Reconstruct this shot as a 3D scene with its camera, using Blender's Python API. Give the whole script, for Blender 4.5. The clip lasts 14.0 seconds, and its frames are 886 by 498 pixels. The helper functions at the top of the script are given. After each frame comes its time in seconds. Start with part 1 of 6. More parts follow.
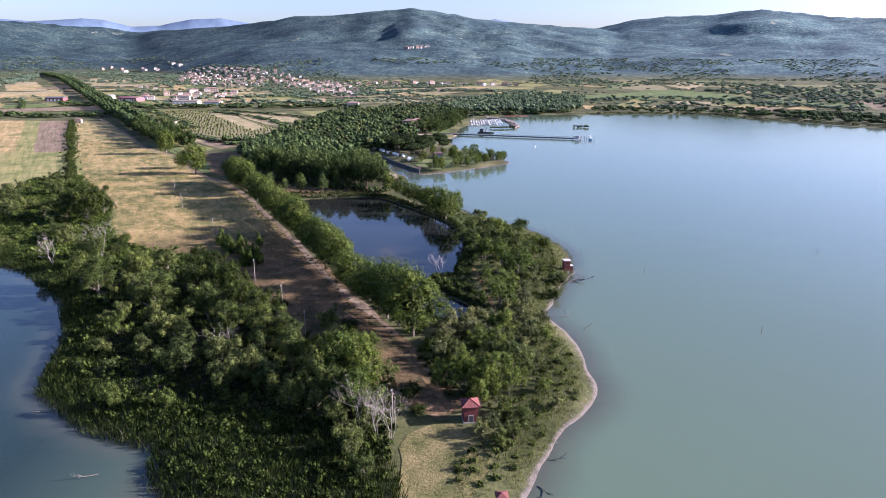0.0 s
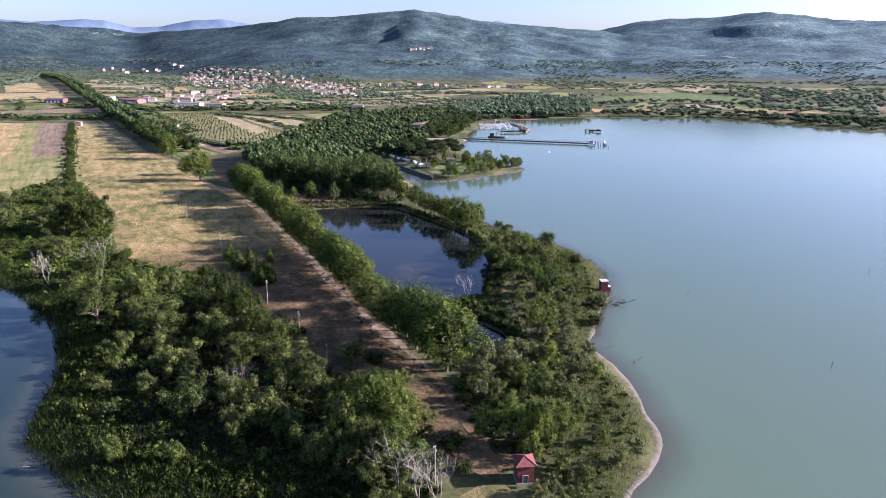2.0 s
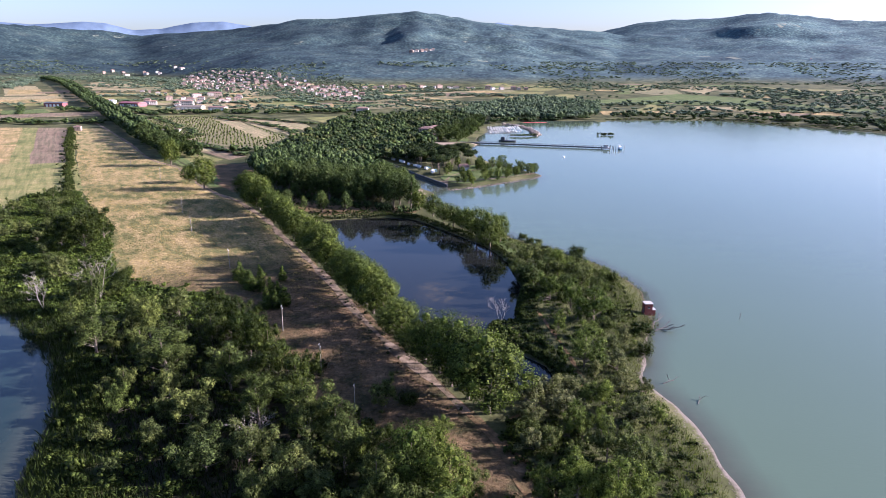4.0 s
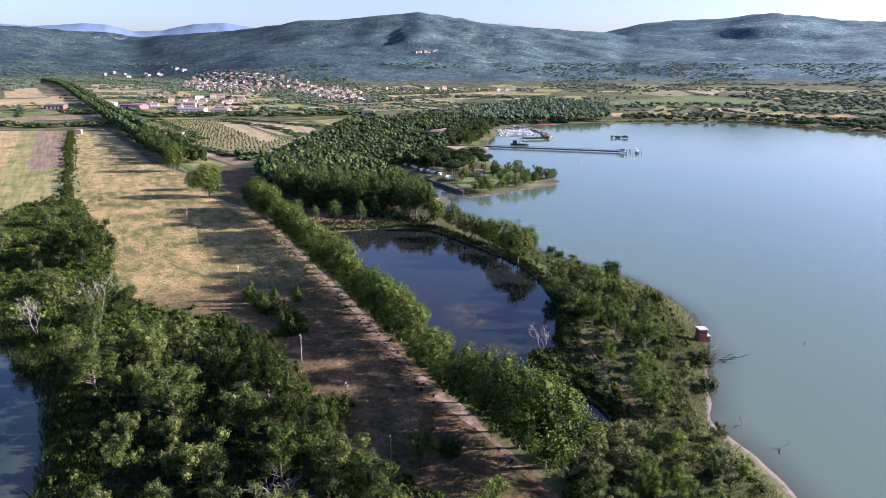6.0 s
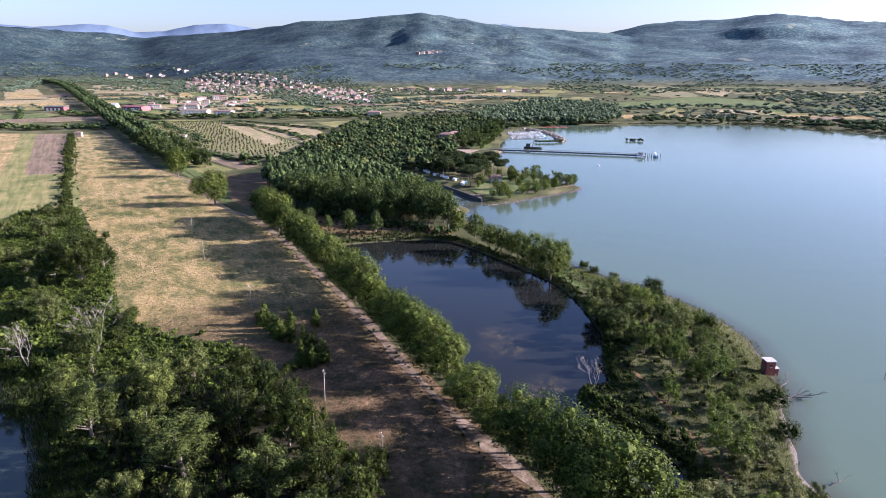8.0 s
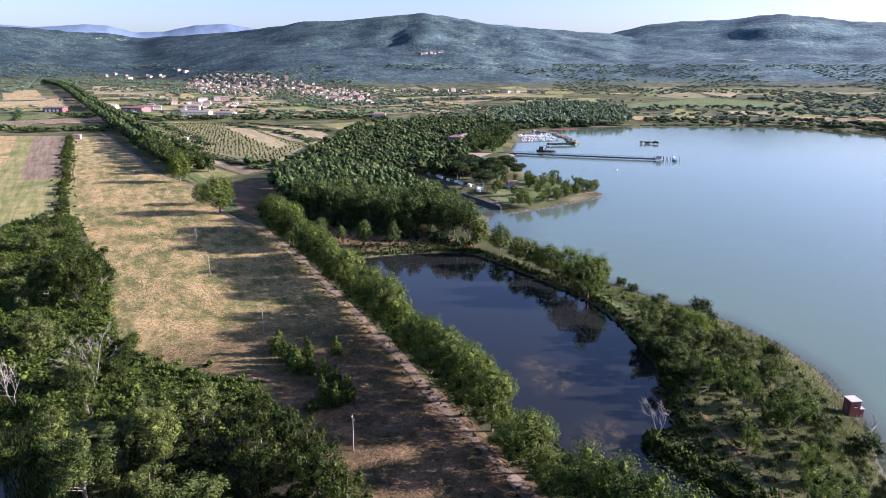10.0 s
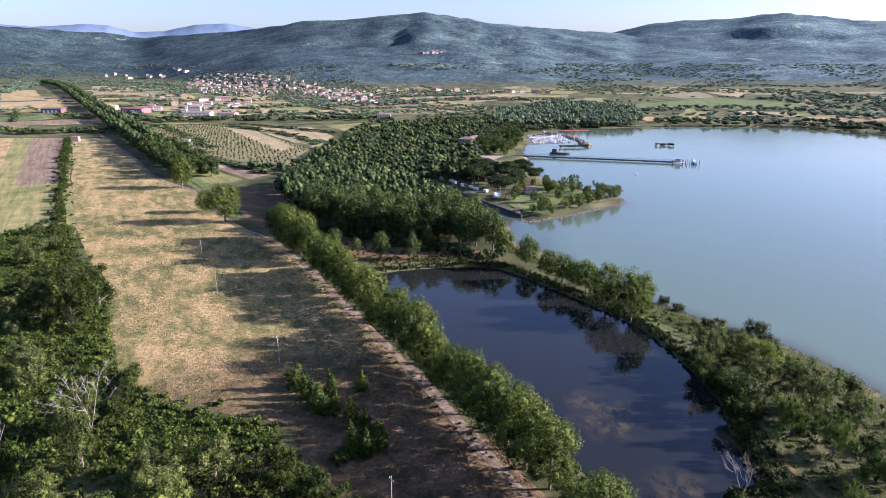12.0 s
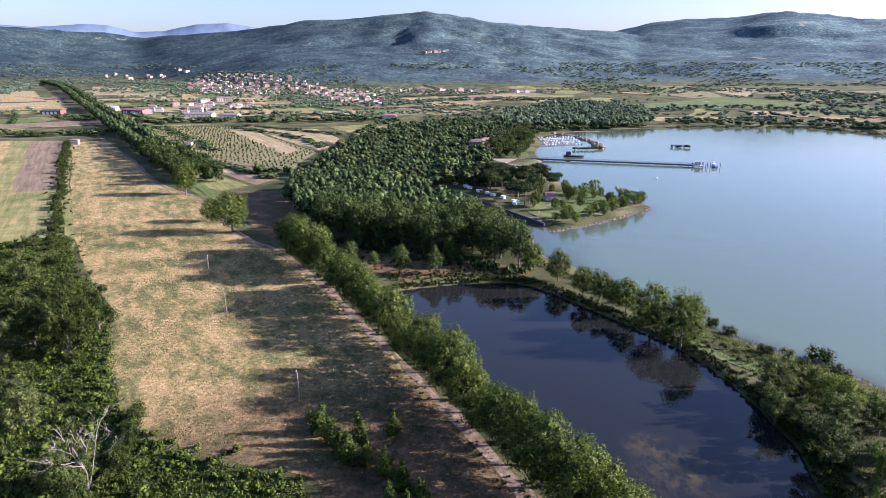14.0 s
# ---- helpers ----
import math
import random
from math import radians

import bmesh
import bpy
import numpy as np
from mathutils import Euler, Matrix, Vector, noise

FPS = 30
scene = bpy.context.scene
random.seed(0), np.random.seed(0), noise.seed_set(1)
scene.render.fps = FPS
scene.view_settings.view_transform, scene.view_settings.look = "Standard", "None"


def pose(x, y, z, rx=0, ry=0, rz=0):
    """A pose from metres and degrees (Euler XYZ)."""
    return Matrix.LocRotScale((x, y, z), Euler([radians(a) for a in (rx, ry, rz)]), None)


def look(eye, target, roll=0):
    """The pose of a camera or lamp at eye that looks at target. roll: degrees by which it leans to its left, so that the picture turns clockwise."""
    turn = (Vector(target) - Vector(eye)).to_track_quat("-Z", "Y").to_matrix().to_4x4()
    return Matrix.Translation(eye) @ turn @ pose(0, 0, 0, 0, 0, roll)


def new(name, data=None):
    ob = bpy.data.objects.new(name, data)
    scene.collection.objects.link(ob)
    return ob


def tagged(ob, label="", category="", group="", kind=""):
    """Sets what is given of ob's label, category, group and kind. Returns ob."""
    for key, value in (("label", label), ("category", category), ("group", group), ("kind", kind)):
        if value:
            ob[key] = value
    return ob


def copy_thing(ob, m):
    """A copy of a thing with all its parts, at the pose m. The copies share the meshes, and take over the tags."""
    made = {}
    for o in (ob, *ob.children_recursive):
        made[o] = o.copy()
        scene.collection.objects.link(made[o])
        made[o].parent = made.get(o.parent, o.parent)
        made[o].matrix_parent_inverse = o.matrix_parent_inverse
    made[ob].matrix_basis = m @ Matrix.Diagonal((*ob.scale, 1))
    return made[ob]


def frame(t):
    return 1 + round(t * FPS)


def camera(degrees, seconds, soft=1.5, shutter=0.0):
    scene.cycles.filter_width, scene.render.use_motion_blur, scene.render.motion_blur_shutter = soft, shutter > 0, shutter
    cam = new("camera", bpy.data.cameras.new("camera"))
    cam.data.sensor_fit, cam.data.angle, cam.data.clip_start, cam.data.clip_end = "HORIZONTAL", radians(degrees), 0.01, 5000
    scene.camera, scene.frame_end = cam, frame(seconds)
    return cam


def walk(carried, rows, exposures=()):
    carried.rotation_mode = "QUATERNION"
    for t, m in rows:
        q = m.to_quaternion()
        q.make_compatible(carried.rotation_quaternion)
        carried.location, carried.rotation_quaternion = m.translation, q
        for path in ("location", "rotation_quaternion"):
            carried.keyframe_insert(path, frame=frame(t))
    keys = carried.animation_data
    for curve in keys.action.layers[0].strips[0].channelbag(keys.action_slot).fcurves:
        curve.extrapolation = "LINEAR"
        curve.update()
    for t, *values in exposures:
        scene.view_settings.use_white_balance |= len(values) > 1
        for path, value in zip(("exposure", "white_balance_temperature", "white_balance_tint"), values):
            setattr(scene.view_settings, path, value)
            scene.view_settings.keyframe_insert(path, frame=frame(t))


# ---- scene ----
cam = camera(70.0, 14.0, soft=0.4)
PATH = [
    (0, (5.98, -5.21, 73.88), (-3.69, 90.07, 45.1), 0.19),
    (0.5, (3.21, -0.86, 74.07), (-6.45, 94.43, 45.32), 0.31),
    (1, (0.46, 3.46, 74.25), (-9.21, 98.76, 45.55), 0.36),
    (1.5, (-2.26, 7.75, 74.41), (-11.94, 103.08, 45.78), 0.37),
    (2, (-4.98, 12.04, 74.56), (-14.67, 107.39, 46.0), 0.34),
    (2.5, (-7.68, 16.33, 74.69), (-17.38, 111.69, 46.19), 0.31),
    (3, (-10.37, 20.63, 74.81), (-20.09, 116.01, 46.37), 0.27),
    (4, (-15.77, 29.27, 74.98), (-25.54, 124.68, 46.65), 0.19),
    (5, (-21.19, 38.01, 75.09), (-31.04, 133.43, 46.84), 0.13),
    (5.5, (-23.91, 42.41, 75.13), (-33.81, 137.84, 46.91), 0.11),
    (6, (-26.64, 46.85, 75.14), (-36.6, 142.27, 46.96), 0.1),
    (6.5, (-29.39, 51.31, 75.15), (-39.4, 146.74, 47.0), 0.09),
    (7, (-32.14, 55.79, 75.15), (-42.2, 151.23, 47.02), 0.09),
    (7.5, (-34.91, 60.3, 75.14), (-45.01, 155.73, 47.04), 0.09),
    (8, (-37.68, 64.82, 75.12), (-47.82, 160.26, 47.06), 0.1),
    (9, (-43.24, 73.88, 75.1), (-53.4, 169.34, 47.08), 0.11),
    (10, (-48.8, 82.92, 75.09), (-58.94, 178.39, 47.1), 0.11),
    (10.5, (-51.56, 87.41, 75.11), (-61.69, 182.88, 47.12), 0.11),
    (11, (-54.31, 91.86, 75.15), (-64.43, 187.32, 47.14), 0.1),
    (11.5, (-57.04, 96.26, 75.21), (-67.16, 191.72, 47.18), 0.09),
    (12, (-59.75, 100.59, 75.3), (-69.87, 196.04, 47.24), 0.06),
    (12.5, (-62.41, 104.84, 75.43), (-72.57, 200.28, 47.33), 0.04),
    (13, (-65.03, 109.0, 75.6), (-75.23, 204.42, 47.47), 0),
    (13.5, (-67.61, 113.04, 75.82), (-77.83, 208.44, 47.66), -0.04),
    (14, (-70.12, 116.94, 76.1), (-80.33, 212.34, 47.93), -0.07),
]
walk(cam, [(t, look(eye, target, roll)) for t, eye, target, roll in PATH],
     [(0.0, 2.08, 5030, 33), (14.0, 2.08, 5030, 33)])

# ---- light ----
SUN_EL, SUN_AZ = 20.0, 81.0          # degrees; azimuth from +y towards +x
world = bpy.data.worlds.new("world")
scene.world = world
world.use_nodes = True
wn = world.node_tree.nodes
sky = wn.new("ShaderNodeTexSky")
sky.sky_type, sky.sun_disc = "NISHITA", False
sky.sun_elevation, sky.sun_rotation = radians(SUN_EL), radians(SUN_AZ)
sky.air_density, sky.dust_density, sky.ozone_density = 1.0, 1.6, 0.95
world.node_tree.links.new(sky.outputs[0], wn["Background"].inputs[0])
wn["Background"].inputs[1].default_value = 0.051
sun = new("sun", bpy.data.lights.new("sun", "SUN"))
sun.data.energy, sun.data.angle, sun.data.color = 5.0, radians(0.6), (1.0, 0.84, 0.63)
SUN_DIR = Vector((math.sin(radians(SUN_AZ)) * math.cos(radians(SUN_EL)), math.cos(radians(SUN_AZ)) * math.cos(radians(SUN_EL)), math.sin(radians(SUN_EL))))
sun.matrix_world = look(tuple(SUN_DIR * 400), (0, 0, 0))

# ---- materials ----
class Nodes:
    """A node material under construction."""
    def __init__(self, name):
        self.m = bpy.data.materials.new(name)
        self.m.use_nodes = True
        self.t = self.m.node_tree
        self.bsdf = self.t.nodes["Principled BSDF"]
        self.out = self.t.nodes["Material Output"]

    def add(self, kind, **sets):
        n = self.t.nodes.new(kind)
        for k, v in sets.items():
            n.inputs[k.replace("_", " ")].default_value = v
        return n

    def link(self, a, b):
        self.t.links.new(a, b)

    def where(self):
        return self.t.nodes.new("ShaderNodeNewGeometry").outputs["Position"]

    def stretched(self, vec, s, turn=0.0):
        mp = self.t.nodes.new("ShaderNodeMapping")
        mp.inputs["Scale"].default_value = s
        mp.inputs["Rotation"].default_value = (0, 0, turn)
        self.link(vec, mp.inputs["Vector"])
        return mp.outputs[0]

    def noise(self, vec, scale, detail=4.0, rough=0.55):
        n = self.add("ShaderNodeTexNoise", Scale=scale, Detail=detail, Roughness=rough)
        self.link(vec, n.inputs["Vector"])
        return n.outputs["Fac"]

    def ramp(self, fac, stops):
        r = self.t.nodes.new("ShaderNodeValToRGB")
        e = r.color_ramp.elements
        while len(e) < len(stops):
            e.new(0.5)
        for el, (p, c) in zip(e, stops):
            el.position, el.color = p, (*c, 1)
        self.link(fac, r.inputs[0])
        return r.outputs[0]

    def mix(self, fac, a, b, how="MIX"):
        n = self.t.nodes.new("ShaderNodeMix")
        n.data_type, n.blend_type = "RGBA", how
        for v, s in ((fac, n.inputs[0]), (a, n.inputs[6]), (b, n.inputs[7])):
            if isinstance(v, (int, float)):
                s.default_value = v
            elif isinstance(v, tuple):
                s.default_value = (*v, 1)
            else:
                self.link(v, s)
        return n.outputs[2]

    def step(self, v, lo, hi):
        n = self.t.nodes.new("ShaderNodeMapRange")
        n.inputs[1].default_value, n.inputs[2].default_value = lo, hi
        self.link(v, n.inputs[0])
        return n.outputs[0]

    def bump(self, h, strength=0.4, distance=0.1):
        b = self.add("ShaderNodeBump", Strength=strength, Distance=distance)
        self.link(h, b.inputs["Height"])
        self.link(b.outputs[0], self.bsdf.inputs["Normal"])

    def done(self, colour, rough=0.8, spec=0.3):
        if isinstance(colour, tuple):
            self.bsdf.inputs["Base Color"].default_value = (*colour, 1)
        else:
            self.link(colour, self.bsdf.inputs["Base Color"])
        self.bsdf.inputs["Roughness"].default_value = rough
        self.bsdf.inputs["Specular IOR Level"].default_value = spec
        return self.m


def soil_like(name, a, b, c, big=0.05, fine=1.2, bump=0.5, rough=0.95, depth=0.25, rows=False):
    """Earth, grass or crop: three colours mixed at two scales, with relief."""
    n = Nodes(name)
    p = n.where()
    col = n.ramp(n.noise(p, big, 5.0, 0.62), [(0.3, a), (0.5, b), (0.68, c)])
    f = n.noise(p, fine, 6.0, 0.7)
    col = n.mix(0.65, col, n.ramp(f, [(0.3, (0.2, 0.2, 0.2)), (0.7, (1.06, 1.06, 1.06))]), "MULTIPLY")
    if rows:                         # swaths along the working direction
        g = n.noise(n.stretched(n.stretched(p, (1, 1, 1), radians(-35.8)), (1, 0.06, 1)), 0.45, 4.0, 0.6)
        col = n.mix(0.7, col, n.ramp(g, [(0.36, (0.62, 0.7, 0.6)), (0.64, (1.35, 1.25, 1.25))]), "MULTIPLY")
    n.bump(f, bump, depth)
    return n.done(col, rough, 0.1)


def row_crop(name, a, b, spacing, turn, big=0.03):
    """A field worked in parallel rows."""
    n = Nodes(name)
    p = n.where()
    w = n.add("ShaderNodeTexWave", Scale=0.314 / spacing * 2, Distortion=1.5, Detail=3.0)
    w.inputs["Detail Scale"].default_value = 0.6
    n.link(n.stretched(p, (1, 1, 1), turn), w.inputs["Vector"])
    col = n.ramp(w.outputs["Fac"], [(0.25, a), (0.75, b)])
    col = n.mix(0.5, col, n.ramp(n.noise(p, big, 5.0), [(0.3, (0.6, 0.62, 0.6)), (0.7, (1.3, 1.25, 1.2))]), "MULTIPLY")
    n.bump(w.outputs["Fac"], 0.4, 0.4)
    return n.done(col, 0.95, 0.1)


def leaf_material(name, dark, light, glow=0.3, gloss=0.5, mass=0.0):
    """Leaves: colour by leaf, by spray and by tree, some light coming through. mass: the tree spacing where many trees are one object."""
    n = Nodes(name)
    g = n.t.nodes.new("ShaderNodeNewGeometry")
    o = n.t.nodes.new("ShaderNodeObjectInfo")
    col = n.mix(g.outputs["Random Per Island"], tuple(c * k for c, k in zip(dark, (0.33, 0.34, 0.32))), tuple(c * k for c, k in zip(light, (0.82, 0.82, 0.7))))
    own = o.outputs["Random"]
    if mass:
        cell = n.add("ShaderNodeTexVoronoi", Scale=1.0 / mass)
        n.link(n.stretched(g.outputs["Position"], (1, 1, 0)), cell.inputs["Vector"])
        split = n.t.nodes.new("ShaderNodeSeparateColor")
        n.link(cell.outputs["Color"], split.inputs[0])
        own = split.outputs[0]
    tint = n.ramp(own, [(0.0, (0.66, 0.72, 0.62)), (0.45, (0.98, 0.96, 0.9)), (1.0, (1.16, 1.12, 0.92))])
    col = n.mix(1.0, col, tint, "MULTIPLY")
    big = n.ramp(n.noise(g.outputs["Position"], 0.22, 3.0), [(0.3, (0.75, 0.8, 0.8)), (0.7, (1.2, 1.16, 1.0))])
    col = n.mix(0.8, col, big, "MULTIPLY")
    spray = n.ramp(n.noise(g.outputs["Position"], 0.95, 2.0), [(0.36, (0.48, 0.5, 0.5)), (0.5, (0.95, 0.95, 0.94)), (0.64, (1.42, 1.36, 1.2))])
    col = n.mix(0.85, col, spray, "MULTIPLY")
    n.done(col, gloss, 0.05)
    tr = n.t.nodes.new("ShaderNodeBsdfTranslucent")
    n.link(n.mix(1.0, col, (1.0, 1.2, 0.55), "MULTIPLY"), tr.inputs[0])
    ms = n.t.nodes.new("ShaderNodeMixShader")
    ms.inputs[0].default_value = glow
    n.link(n.bsdf.outputs[0], ms.inputs[1])
    n.link(tr.outputs[0], ms.inputs[2])
    n.link(ms.outputs[0], n.out.inputs[0])
    return n.m


def plain(name, colour, rough=0.7, spec=0.3, vary=0.25, scale=1.5, metal=0.0):
    n = Nodes(name)
    p = n.where()
    lo, hi = tuple(c * (1 - vary) for c in colour), tuple(min(1, c * (1 + vary)) for c in colour)
    f = n.noise(p, scale, 6.0, 0.65)
    col = n.ramp(f, [(0.3, lo), (0.7, hi)])
    n.bump(f, 0.2, 0.03)
    n.bsdf.inputs["Metallic"].default_value = metal
    return n.done(col, rough, spec)


def ground_material():
    n = Nodes("meadow_ground")
    p = n.where()
    green = n.ramp(n.noise(p, 0.035, 6.0, 0.6), [(0.3, (0.032, 0.042, 0.014)), (0.45, (0.07, 0.074, 0.026)), (0.56, (0.115, 0.118, 0.045)), (0.7, (0.185, 0.165, 0.08))])
    f = n.noise(p, 0.9, 6.0, 0.7)
    green = n.mix(0.7, green, n.ramp(f, [(0.3, (0.22, 0.22, 0.22)), (0.7, (0.96, 0.96, 0.96))]), "MULTIPLY")
    stones = n.ramp(n.noise(p, 2.5, 5.0, 0.8), [(0.3, (0.06, 0.05, 0.035)), (0.7, (0.14, 0.115, 0.08))])
    sep = n.t.nodes.new("ShaderNodeSeparateXYZ")
    n.link(p, sep.inputs[0])
    # hill colours: distance haze is put in as a blue-grey tint
    hazed_woods = n.ramp(n.noise(p, 0.011, 8.0, 0.72), [(0.34, (0.034, 0.058, 0.058)), (0.47, (0.062, 0.097, 0.086)), (0.58, (0.094, 0.134, 0.106)), (0.7, (0.16, 0.185, 0.135))])
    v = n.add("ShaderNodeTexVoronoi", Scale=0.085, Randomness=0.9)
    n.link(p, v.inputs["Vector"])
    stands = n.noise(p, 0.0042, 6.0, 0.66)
    hazed_woods = n.mix(0.85, hazed_woods, n.ramp(stands, [(0.36, (0.58, 0.62, 0.68)), (0.5, (1, 1, 1)), (0.62, (1.3, 1.28, 1.2))]), "MULTIPLY")
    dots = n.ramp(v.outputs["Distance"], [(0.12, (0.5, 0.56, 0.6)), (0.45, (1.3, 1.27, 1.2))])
    hazed_woods = n.mix(n.step(n.noise(p, 0.0031, 5.0, 0.6), 0.5, 0.6), hazed_woods, n.mix(0.85, hazed_woods, dots, "MULTIPLY"))
    # crown cells: paler centres, gaps between crowns darkened in the colour
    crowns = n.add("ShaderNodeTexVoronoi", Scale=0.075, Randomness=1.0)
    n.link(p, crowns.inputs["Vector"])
    hazed_woods = n.mix(0.8, hazed_woods, n.ramp(crowns.outputs["Distance"], [(0.12, (1.3, 1.3, 1.25)), (0.6, (0.5, 0.54, 0.6))]), "MULTIPLY")
    east = n.t.nodes.new("ShaderNodeMath")   # darker forest in the west; sun-side haze put into the eastern colour
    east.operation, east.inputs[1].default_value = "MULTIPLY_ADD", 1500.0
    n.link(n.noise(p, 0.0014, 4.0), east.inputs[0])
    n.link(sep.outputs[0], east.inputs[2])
    hazed_woods = n.mix(1.0, hazed_woods, n.ramp(n.step(east.outputs[0], -900.0, 2300.0), [(0.0, (0.46, 0.49, 0.58)), (0.45, (0.73, 0.75, 0.87)), (1.0, (1.08, 1.16, 1.38))]), "MULTIPLY")
    clear = n.step(n.noise(n.stretched(p, (1, 0.45, 1)), 0.006, 5.0, 0.62), 0.67, 0.71)
    hazed_woods = n.mix(clear, hazed_woods, (0.2, 0.21, 0.15))
    shingle = n.ramp(n.noise(p, 3.0, 5.0, 0.8), [(0.3, (0.11, 0.09, 0.074)), (0.7, (0.25, 0.21, 0.175))])
    stones = n.mix(n.step(sep.outputs[1], 212.0, 198.0), stones, n.mix(n.step(sep.outputs[0], 4.0, 9.0), stones, shingle))
    stones = n.mix(n.step(sep.outputs[1], 640.0, 760.0), stones, (0.075, 0.085, 0.035))
    edge = n.t.nodes.new("ShaderNodeMath")
    edge.operation, edge.inputs[1].default_value = "MULTIPLY_ADD", 0.35
    n.link(n.noise(p, 0.5, 4.0), edge.inputs[0])
    n.link(sep.outputs[2], edge.inputs[2])
    low = n.mix(n.step(edge.outputs[0], 0.2, 0.36), stones, green)
    col = n.mix(n.step(sep.outputs[2], 15.5, 34.0), low, hazed_woods)
    n.bump(f, 0.7, 0.25)
    canopy = n.add("ShaderNodeBump", Strength=0.5, Distance=2.2)
    canopy.invert = True
    hm = n.t.nodes.new("ShaderNodeMath")
    hm.operation = "MULTIPLY"
    n.link(v.outputs["Distance"], hm.inputs[0])
    n.link(n.step(sep.outputs[2], 14.0, 40.0), hm.inputs[1])
    n.link(hm.outputs[0], canopy.inputs["Height"])
    n.link(n.bsdf.inputs["Normal"].links[0].from_socket, canopy.inputs["Normal"])
    n.link(canopy.outputs[0], n.bsdf.inputs["Normal"])
    return n.done(col, 0.95, 0.1)


def field_material():
    """Dry straw grass that turns to brown rough grass towards the wood."""
    n = Nodes("dry_field")
    p = n.where()
    along_rows = n.stretched(n.stretched(p, (1, 1, 1), radians(-35.8)), (1, 0.35, 1))
    mott = n.mix(0.55, n.noise(p, 0.045, 7.0, 0.7), n.noise(along_rows, 0.22, 6.0, 0.65))
    straw = n.ramp(mott, [(0.36, (0.09, 0.11, 0.034)), (0.46, (0.2, 0.19, 0.07)), (0.52, (0.37, 0.285, 0.12)), (0.6, (0.48, 0.36, 0.165)), (0.7, (0.47, 0.32, 0.15))])
    rough = n.ramp(n.noise(p, 0.16, 6.0, 0.65), [(0.33, (0.055, 0.058, 0.022)), (0.5, (0.15, 0.105, 0.052)), (0.68, (0.29, 0.19, 0.1))])
    sep = n.t.nodes.new("ShaderNodeSeparateXYZ")
    n.link(n.stretched(p, (1, 1, 1), radians(53.4)), sep.inputs[0])
    add = n.t.nodes.new("ShaderNodeMath")
    add.operation, add.inputs[1].default_value = "MULTIPLY_ADD", 70.0
    n.link(n.noise(p, 0.035, 4.0), add.inputs[0])
    n.link(sep.outputs[0], add.inputs[2])
    col = n.mix(n.step(add.outputs[0], -258.0, -205.0), straw, rough)
    f = n.noise(n.stretched(p, (1, 1, 1)), 0.75, 7.0, 0.75)
    col = n.mix(0.8, col, n.ramp(f, [(0.32, (0.15, 0.15, 0.135)), (0.5, (0.6, 0.6, 0.59)), (0.7, (1.2, 1.18, 1.14))]), "MULTIPLY")
    n.bump(f, 1.0, 0.6)
    return n.done(col, 0.95, 0.1)


def water_material(name, deep, ripple, size, rough, spec, murk=None, shallow=False):
    n = Nodes(name)
    p = n.where()
    col = n.mix(n.noise(p, 0.01, 3.0), deep, tuple(c * 1.18 for c in deep))
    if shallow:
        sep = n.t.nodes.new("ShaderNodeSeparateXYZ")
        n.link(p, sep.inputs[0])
        # western water darkened in colour for tree shade and duller sky reflection
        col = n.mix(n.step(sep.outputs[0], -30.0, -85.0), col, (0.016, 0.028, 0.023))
        bed = n.t.nodes.new("ShaderNodeAttribute")
        bed.attribute_name = "water_depth"
        col = n.mix(n.step(bed.outputs["Fac"], 1.0, 0.0), col, n.mix(n.noise(p, 0.25, 4.0), (0.045, 0.05, 0.034), (0.07, 0.072, 0.05)))
    if murk:
        thick = None                 # submerged weed: a few beds, ragged at the rim
        for x, y, size_m in ((-36, 227, 7.0), (-40, 234, 4.5), (-27, 202, 6.5), (-24, 192, 5.0), (-13, 222, 4.0)):
            gap = n.t.nodes.new("ShaderNodeVectorMath")
            gap.operation, gap.inputs[1].default_value = "DISTANCE", (x, y, 0.14)
            n.link(p, gap.inputs[0])
            near = n.step(gap.outputs["Value"], size_m * 1.5, size_m * 0.2)
            if thick is None:
                thick = near
            else:
                top = n.t.nodes.new("ShaderNodeMath")
                top.operation = "MAXIMUM"
                n.link(thick, top.inputs[0]); n.link(near, top.inputs[1])
                thick = top.outputs[0]
        weed = n.t.nodes.new("ShaderNodeMath")
        weed.operation = "MULTIPLY"
        n.link(thick, weed.inputs[0])
        n.link(n.step(n.noise(n.stretched(p, (1, 0.7, 1), 0.5), 0.28, 7.0, 0.72), 0.44, 0.66), weed.inputs[1])
        col = n.mix(weed.outputs[0], col, murk)
    a = n.noise(n.stretched(p, (1.0, 2.4, 1), 0.5), size, 4.0, 0.6)
    b = n.noise(n.stretched(p, (1, 2, 1), 0.2), size * 0.12, 3.0)
    h = n.t.nodes.new("ShaderNodeMath")
    h.operation = "MULTIPLY"
    n.link(a, h.inputs[0]); n.link(b, h.inputs[1])
    n.bump(h.outputs[0], ripple, 0.25)
    n.bsdf.inputs["IOR"].default_value = 1.333
    n.done(col, rough, spec)
    return n.m


